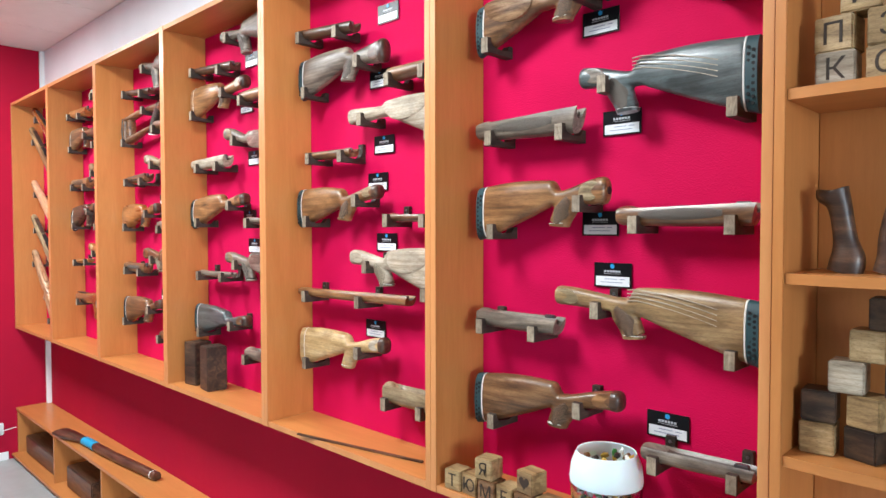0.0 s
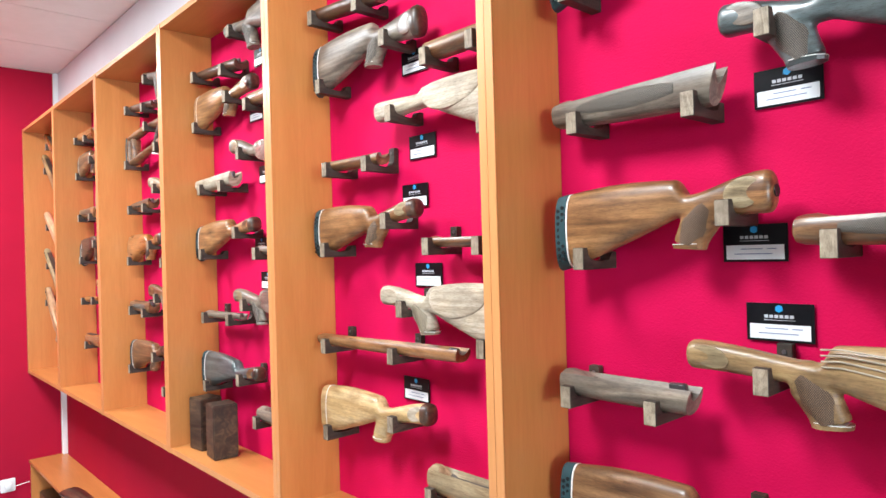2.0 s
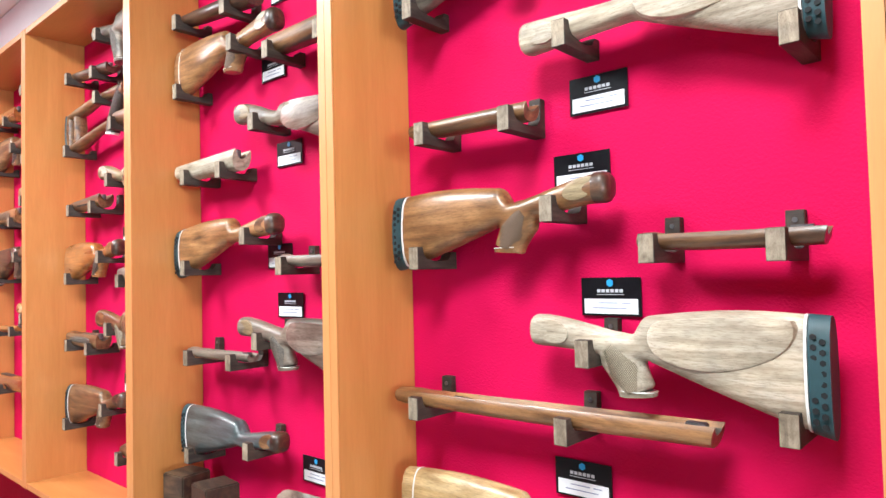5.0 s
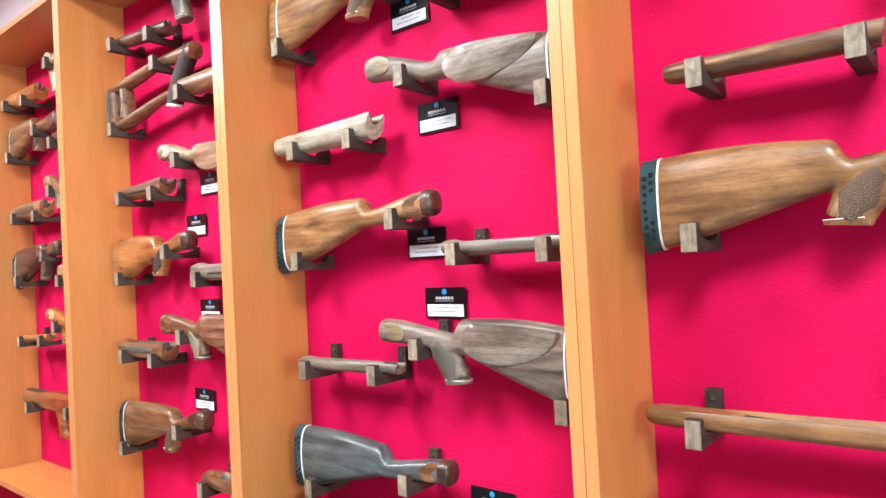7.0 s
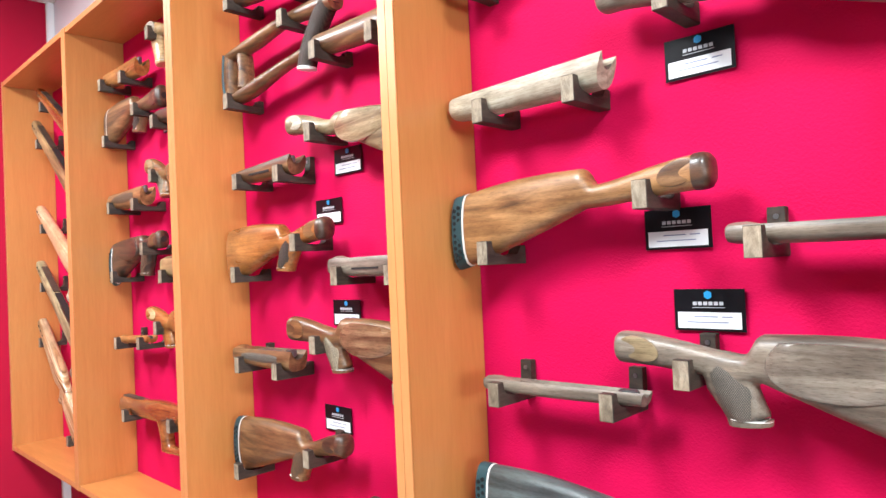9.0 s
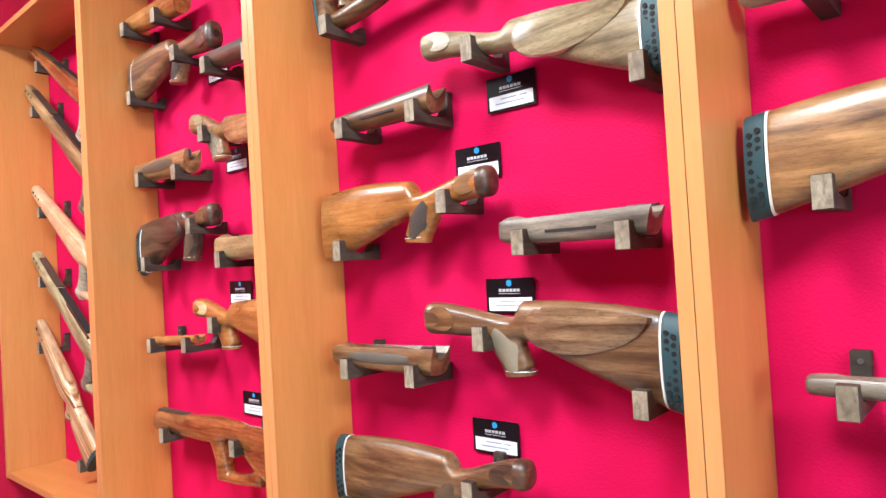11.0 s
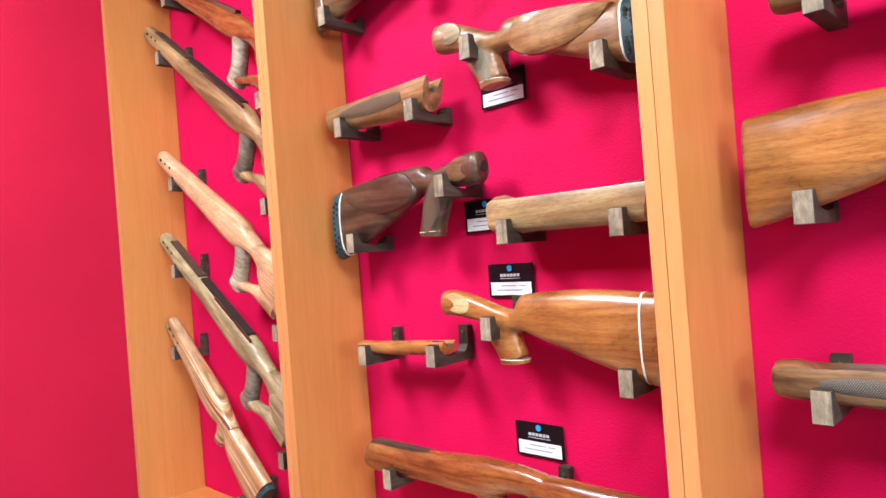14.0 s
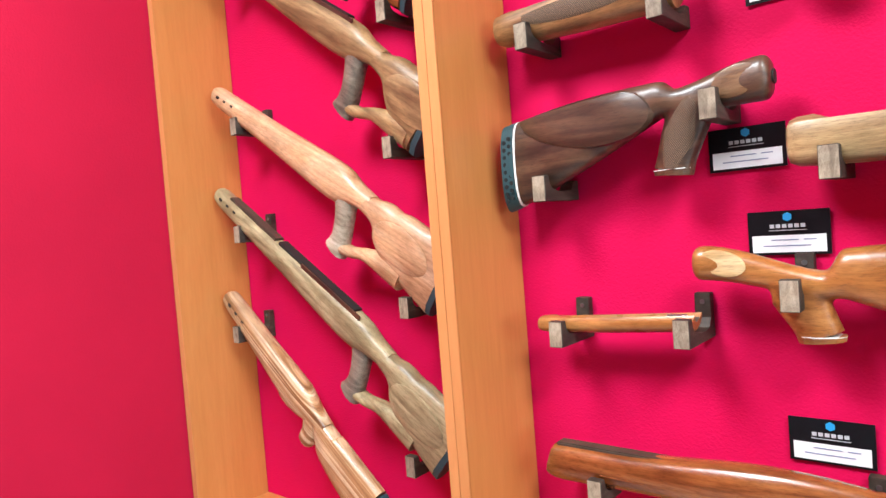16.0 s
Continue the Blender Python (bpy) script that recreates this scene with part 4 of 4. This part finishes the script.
# ---- cabinet one: long stocks on the slant ----
def long_stock(label, x0, z0, angle, r, length, key, grip_key, thumb=True, dark_channel=True, scale=1.0, y=1.268):
    """A full-length rifle stock pointing up: fore stock to r, then wrist, grip, thumbhole and butt to length."""
    t = thing("rifle_stock", label, "rifle stock", "slanting rifle stocks", (x0, y, z0))
    t.rotation_euler = (0, radians(angle), 0)
    k = scale

    def q(*pts):
        return curve_points(pts, 5)
    fore = part("fore_stock", limb(q((0, -0.016, 0.012 * k, 0.014), (0.012, -0.017, 0.017 * k, 0.018), (0.07, -0.02, 0.019 * k, 0.021), (r * 0.5, -0.026, 0.023 * k, 0.023), (r * 0.85, -0.033, 0.031 * k, 0.024), (r - 0.01, -0.034, 0.03 * k, 0.023), (r + 0.03, -0.034, 0.023, 0.02), (r + 0.075, -0.036, 0.018, 0.017)), 2.7, 18), W[key], t, smooth=True)
    if dark_channel:
        # Dark blocks along the top stand for shade in the inlet.
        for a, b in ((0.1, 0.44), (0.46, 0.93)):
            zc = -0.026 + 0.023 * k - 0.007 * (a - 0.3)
            part("barrel_channel", box(r * a, r * b, -0.0115, 0.0115, zc - 0.008, zc + (0.003 if a < 0.3 else 0.006), 0.0015), CHANNEL_SHADE if a < 0.3 else BORE, fore, "dark strip for the shade in the inletted channel")
        part("action_rail", box(r * 0.62, r * 0.97, -0.0155, -0.0125, -0.012, 0.0005 + 0.004 * k, 0.001), W["dark"], fore, "dark strip along the inlet edge")
    # Near-black blocks in place of cut vents, for their inner shade.
    for i in range(3):
        part("vent", box(0.03 + 0.03 * i, 0.041 + 0.03 * i, -0.0216, -0.012, -0.017, -0.011, 0.001), BORE, fore)
    if thumb:
        part("comb", limb(q((r + 0.05, -0.036, 0.018, 0.017), (r + 0.085, -0.04, 0.021, 0.019), (r + 0.115, -0.045, 0.034, 0.021), (r + 0.16, -0.066, 0.055, 0.023), (length - 0.012, -0.086, 0.067, 0.021)), 2.6, 18), W[key], t, smooth=True)
        part("lower_bar", limb(q((r + 0.02, -0.148, 0.012, 0.016), (r + 0.06, -0.142, 0.011, 0.016), (r + 0.1, -0.128, 0.013, 0.017), (r + 0.16, -0.122, 0.024, 0.02), (r + 0.2, -0.125, 0.024, 0.02)), 2.5), W[key], t, smooth=True)
        part("pistol_grip", limb(q((r + 0.002, -0.04, 0.03, 0.019), (r + 0.012, -0.075, 0.022, 0.018), (r + 0.02, -0.115, 0.02, 0.018), (r + 0.02, -0.143, 0.025, 0.0185), (r + 0.016, -0.158, 0.028, 0.019)), 2.4), W[grip_key], t, "contrasting pistol grip", True)
        cheek = side_oval(r + 0.185, -0.068, 0, 1, 0.075, 0.036, -0.0195, 0.004, -0.12)
        part("cheekpiece", cheek, W[key], t, "raised cheekpiece", True)
    else:
        part("comb", limb(q((r + 0.05, -0.036, 0.018, 0.017), (r + 0.085, -0.05, 0.03, 0.021), (r + 0.12, -0.06, 0.042, 0.022), (length - 0.012, -0.072, 0.055, 0.021)), 2.6, 18), W[key], t, smooth=True)
        part("pistol_grip", limb(q((r + 0.035, -0.04, 0.03, 0.019), (r + 0.045, -0.07, 0.027, 0.0185), (r + 0.04, -0.1, 0.02, 0.018)), 2.4), W[grip_key], t, "short pistol grip", True)
        guard = limb(q((r - 0.1, -0.06, 0.004, 0.006), (r - 0.075, -0.078, 0.004, 0.006), (r - 0.035, -0.078, 0.004, 0.006), (r - 0.015, -0.058, 0.004, 0.006)), 2.2, 8)
        part("trigger_guard", guard, W[key], t, "curved wooden guard", True)
    zb = -0.086 if thumb else -0.072
    part("butt_pad", limb([(length - 0.012, zb, 0.066 if thumb else 0.054, 0.0215), (length, zb - 0.002, 0.065 if thumb else 0.053, 0.021)], 2.6), PAD, t, "dark butt pad", True)
    m = Matrix.Rotation(radians(angle), 4, "Y")
    for f in (0.16, 0.93):
        p = m @ Vector((length * f, 0, -0.05 if f < 0.5 else -0.158 if thumb else -0.13))
        bracket(x0 + p.x, z0 + p.z - 0.002, 1)
    return t


long_stock("dark red-brown rifle stock high on the panel", -4.955, 2.372, 29, 0.5, 0.72, "red", "pale")
long_stock("olive-brown thumbhole rifle stock with inlaid tip", -5.028, 2.25, 34, 0.62, 0.855, "tan", "grey", scale=1.15)
long_stock("light beech thumbhole rifle stock with a pale grip", -5.005, 1.888, 29.5, 0.49, 0.785, "rosy", "pale", dark_channel=False, scale=1.2)
long_stock("green-grey thumbhole rifle stock with a dark channel", -5.028, 1.66, 33, 0.555, 0.835, "straw", "grey", scale=1.1)
long_stock("striped laminated rifle stock standing steeply", -5.028, 1.418, 38.5, 0.345, 0.61, "stripe", "stripe", False, False, 1.2)


# ---- small things ----
def letter_cube(x, y, z, size, key, letter, turn=0.0, group="letter cubes", face="-y"):
    t = tagged(part("letter_cube", box(-size / 2, size / 2, -size / 2, size / 2, 0, size, 0.0025), W[key]), "wooden cube with a burnt letter" if letter else "plain wooden cube stacked with others", "wooden cube", group)
    t.matrix_basis = pose(x, y, z, 0, 0, turn)
    if letter:
        cu = bpy.data.curves.new("letter", "FONT")
        cu.body, cu.size, cu.align_x, cu.extrude = letter, size * 0.85, "CENTER", 0.0006
        tmp = bpy.data.objects.new("letter", cu)
        me = bpy.data.meshes.new_from_object(tmp)
        bpy.data.objects.remove(tmp)
        bm = bmesh.new()
        bm.from_mesh(me)
        bmesh.ops.transform(bm, matrix=pose(0, -size / 2 - 0.0004, size * 0.22, 90), verts=bm.verts)
        part("letter", bm, BURN, t, "burnt letter")
    return t


SHELF = ZB + T + 0.0005
CUBE = 0.05
for i, ch in enumerate("ТЮМЕНЬ"):
    letter_cube(-1.015 + 0.055 * i, 1.187 + 0.004 * (i % 2), SHELF, CUBE, ("block", "tan", "walnut", "block", "walnut", "tan")[i], ch, (4, -3, 2, -4, 3, -2)[i])
letter_cube(-0.917, 1.19, SHELF + CUBE + 0.0005, CUBE, "block", "Я", 6)
heart = letter_cube(-0.79, 1.192, SHELF + CUBE + 0.0005, CUBE, "tan", "", -8)
hb = bmesh.new()
hv = []
for i in range(28):
    a = 2 * math.pi * i / 28
    hv.append(hb.verts.new((0.0010 * 16 * math.sin(a) ** 3 * 1.0, -CUBE / 2 - 0.0008, CUBE / 2 + 0.0010 * (13 * math.cos(a) - 5 * math.cos(2 * a) - 2 * math.cos(3 * a) - math.cos(4 * a)))))
hb.faces.new(hv)
bmesh.ops.extrude_face_region(hb, geom=hb.faces[:])
for v in hv:
    v.co.y += 0.0012
part("letter", hb, BURN, heart, "burnt heart")

# glass bowl with coloured candies
bowl = thing("glass_bowl", "frosted white glass bowl with clear foot full of sweets", "bowl", "", (-0.632, 1.25, SHELF))
bowl.scale = (0.9, 0.9, 1.0)


def lathe(profile, n=32, closed=True):
    bm = bmesh.new()
    rows = [[bm.verts.new((r * math.cos(2 * math.pi * k / n), r * math.sin(2 * math.pi * k / n), z)) for k in range(n)] for r, z in profile]
    for a, b in zip(rows, rows[1:]):
        for k in range(n):
            bm.faces.new((a[k], a[(k + 1) % n], b[(k + 1) % n], b[k]))
    if closed:
        bm.faces.new(rows[0])
        bm.faces.new(rows[-1])
    else:
        for k in range(n):
            bm.faces.new((rows[-1][k], rows[-1][(k + 1) % n], rows[0][(k + 1) % n], rows[0][k]))
    return bm


frost, _nt, _b = material("frosted_glass", 0.45)
_b.inputs["Base Color"].default_value = (0.8, 0.85, 0.85, 1)
_b.inputs["Subsurface Weight"].default_value = 0.3
clear, _nt, _b = material("clear_glass", 0.05)
_b.inputs["Transmission Weight"].default_value = 1.0
_b.inputs["Base Color"].default_value = (0.95, 0.98, 0.97, 1)
part("rim", lathe([(0.069, 0.166), (0.0715, 0.168), (0.084, 0.14), (0.088, 0.112), (0.0865, 0.1), (0.083, 0.1), (0.084, 0.112), (0.081, 0.138)], 32, False), frost, bowl, "frosted white upper glass", True)
lo = part("base", lathe([(0.05, 0.0), (0.07, 0.01), (0.084, 0.06), (0.0875, 0.0995), (0.084, 0.0995), (0.08, 0.062), (0.066, 0.014), (0.03, 0.01)]), clear, bowl, "clear glass lower half", True)
rng = random.Random(4)
SWEET = [plain("sweet_" + n, c, 0.3, 0.1) for n, c in (("brown", (0.14, 0.06, 0.02)), ("gold", (0.5, 0.3, 0.04)), ("green", (0.03, 0.2, 0.05)), ("white", (0.75, 0.75, 0.7)), ("dark", (0.03, 0.025, 0.02)))]
for i in range(150):
    layer = i // 14
    z = 0.016 + layer * 0.0135
    rad = min(0.068, 0.045 + 0.009 * layer) * math.sqrt(rng.uniform(0.25, 1))
    a = rng.uniform(0, 6.283)
    bm = bmesh.new()
    bmesh.ops.create_icosphere(bm, subdivisions=1, radius=0.0105)
    bmesh.ops.transform(bm, matrix=Matrix.Translation((rad * math.cos(a), rad * math.sin(a), z + rng.uniform(-0.003, 0.003))) @ Euler((rng.random() * 3, rng.random() * 3, rng.random() * 3)).to_matrix().to_4x4() @ Matrix.Diagonal((1.3, 0.8, 0.6, 1)), verts=bm.verts)
    part("sweet", bm, SWEET[i % 5], bowl)

rod = tagged(part("cleaning_rod", box(-0.24, 0.24, -0.005, 0.005, 0, 0.006, 0.0015), W["dark"]), "thin dark wooden rod lying on the cabinet floor", "rod")
rod.matrix_basis = pose(-1.436, 1.194, SHELF, 0, 0, 12)

# things on and in the bench
t = thing("gun_stock", "brown walnut rifle stock with blue tape lying on the bench", "gun stock", "", (-3.85, 1.215, 0.345))
t.rotation_euler = (math.pi / 2, 0, radians(4))
part("butt", limb(curve_points([(-0.34, 0.02, 0.05, 0.016), (-0.22, 0.012, 0.044, 0.02), (-0.08, 0.0, 0.024, 0.019), (0.02, -0.004, 0.022, 0.019)], 5), 2.4), W["dark"], t, smooth=True).location = (0, 0.022, 0)
part("fore", limb(curve_points([(0.0, -0.004, 0.021, 0.018), (0.2, 0.006, 0.026, 0.021), (0.36, 0.008, 0.021, 0.02), (0.38, 0.008, 0.025, 0.021), (0.74, 0.0, 0.022, 0.02), (0.78, 0.0, 0.021, 0.02)], 5), 2.4), W["dark"], t, smooth=True).location = (0, 0.022, 0)
part("tape", limb([(-0.05, -0.002, 0.0265, 0.0215), (0.1, 0.002, 0.0262, 0.0215)], 2.4), TAPE, t, "bright blue tape wrap", True).location = (0, 0.022, 0)
part("tip_ring", limb([(0.745, 0.0, 0.0228, 0.0208), (0.75, 0.0, 0.0228, 0.0208)], 2.4), SPACER, t, "white ring at the tip", True).location = (0, 0.022, 0)
for x, w, h in ((-4.69, 0.66, 0.12), (-3.95, 0.42, 0.13), (-3.15, 0.45, 0.12)):
    b = tagged(part("timber_blank", box(-w / 2, w / 2, -0.06, 0.06, 0, h, 0.006), W["dark"]), "dark brown timber blank inside the bench", "timber blank", "timber blanks")
    b.location = (x, 1.25, 0.0385)

sock = thing("wall_socket", "white wall socket with a lead plugged in", "socket", "", (XL, 1.035, 0.215))
part("plate", box(0, 0.012, -0.04, 0.04, -0.04, 0.04, 0.004), PLASTIC, sock)
part("plug", box(0.012, 0.04, -0.018, 0.018, -0.018, 0.018, 0.005), PLASTIC, sock)
cu = limb(curve_points([(0.0, 0.0, 0.003, 0.003), (0.04, -0.006, 0.0025, 0.0025), (0.08, 0.0, 0.0025, 0.0025), (0.11, 0.002, 0.0025, 0.0025)], 5), 2.0, 8)
bmesh.ops.rotate(cu, cent=(0, 0, 0), matrix=Matrix.Rotation(math.pi / 2, 3, "Z"), verts=cu.verts)
bmesh.ops.translate(cu, vec=(0.03, 0.0, 0), verts=cu.verts)
part("lead", cu, PLASTIC, sock, "white lead", True)

# ---- rounded end shelf unit ----
end = thing("end_shelf_unit", "cherry-coloured end unit with rounded open shelves", "shelf unit", "", (-0.25, 1.25, ZB))
EX0, EX1 = -0.266, 0.2


def eput(name, a, b, y0, y1, z0, z1, mat, label=""):
    return part(name, box(a + 0.25, b + 0.25, y0 - 1.25, y1 - 1.25, z0 - ZB, z1 - ZB, 0.0012), mat, end, label)


eput("side_panel", EX0, EX0 + T, FRONT - 0.006, BACK + 0.012, ZB, ZT, LAM_V)
eput("back_panel", EX0 + T + 0.001, EX1, BACK, BACK + 0.012, ZB, ZT, LAM_V)
SHELVES = (ZB, 1.158, 1.464, 1.768, 2.074, ZT - T)
for z in SHELVES:
    bm = bmesh.new()
    out = [(EX0 + T + 0.001, BACK - 0.001), (EX0 + T + 0.001, FRONT)]
    for i in range(1, 15):
        a = math.pi / 2 * i / 14
        f = math.sin(a)
        out.append((EX0 + T + (EX1 - EX0 - T) * f, BACK - 0.001 - (BACK - FRONT) * (max(0.0, math.cos(a)) ** 0.85) - 0.02 * math.sin(2 * a)))
    lo_ = [bm.verts.new((x + 0.25, y - 1.25, z - ZB)) for x, y in out]
    up_ = [bm.verts.new((x + 0.25, y - 1.25, z - ZB + T)) for x, y in out]
    n = len(out)
    for i in range(n):
        bm.faces.new((lo_[i], lo_[(i + 1) % n], up_[(i + 1) % n], up_[i]))
    bm.faces.new(lo_)
    bm.faces.new(up_)
    part("shelf", bm, LAM_H, end)
C2 = 0.058
z0 = 1.768 + T + 0.0005
letter_cube(-0.19, 1.225, z0, C2, "pale", "К", 3)
letter_cube(-0.115, 1.225, z0, C2, "block", "О", -4)
letter_cube(-0.19, 1.228, z0 + C2 + 0.0005, C2, "block", "П", -5)
letter_cube(-0.117, 1.226, z0 + C2 + 0.0005, C2, "block", "З", 4)
letter_cube(-0.155, 1.228, z0 + 2 * C2 + 0.001, C2, "block", "Р", 2)
z1 = 1.158 + T + 0.0005
for i, (x, y, lay, key, turn) in enumerate(((-0.211, 1.229, 0, "block", 4), (-0.139, 1.235, 0, "blockdark", -20), (-0.055, 1.24, 0, "block", 10), (-0.211, 1.235, 1, "blockdark", 6), (-0.136, 1.235, 1, "block", -18), (-0.055, 1.24, 1, "blockdark", 3), (-0.17, 1.24, 2, "pale", 2), (-0.09, 1.24, 2, "blockdark", 4), (-0.14, 1.25, 3, "block", -3), (-0.075, 1.25, 3, "block", 2), (-0.115, 1.255, 4, "blockdark", 0))):
    letter_cube(x, y, z1 + lay * 0.0535, 0.053, key, "", turn, "stacked wooden cubes")
for x, h, lean in ((-0.178, 0.138, -0.012), (-0.112, 0.16, 0.02)):
    g = thing("pistol_grip_blank", "dark polished wooden pistol grip standing on the shelf", "wooden grip", "wooden grips", (x, 1.235, 1.464 + T))
    pts = curve_points([(0, 0.0005, 0.027, 0.022), (0.004, 0.025, 0.026, 0.021), (0.0, h * 0.42, 0.018, 0.017), (lean * 0.7, h * 0.8, 0.018, 0.018), (lean * 1.6, h * 0.97, 0.026, 0.021), (lean * 1.7, h, 0.022, 0.018)], 5)
    part("grip", limb(pts, 2.4), W["dark"], g, smooth=True)
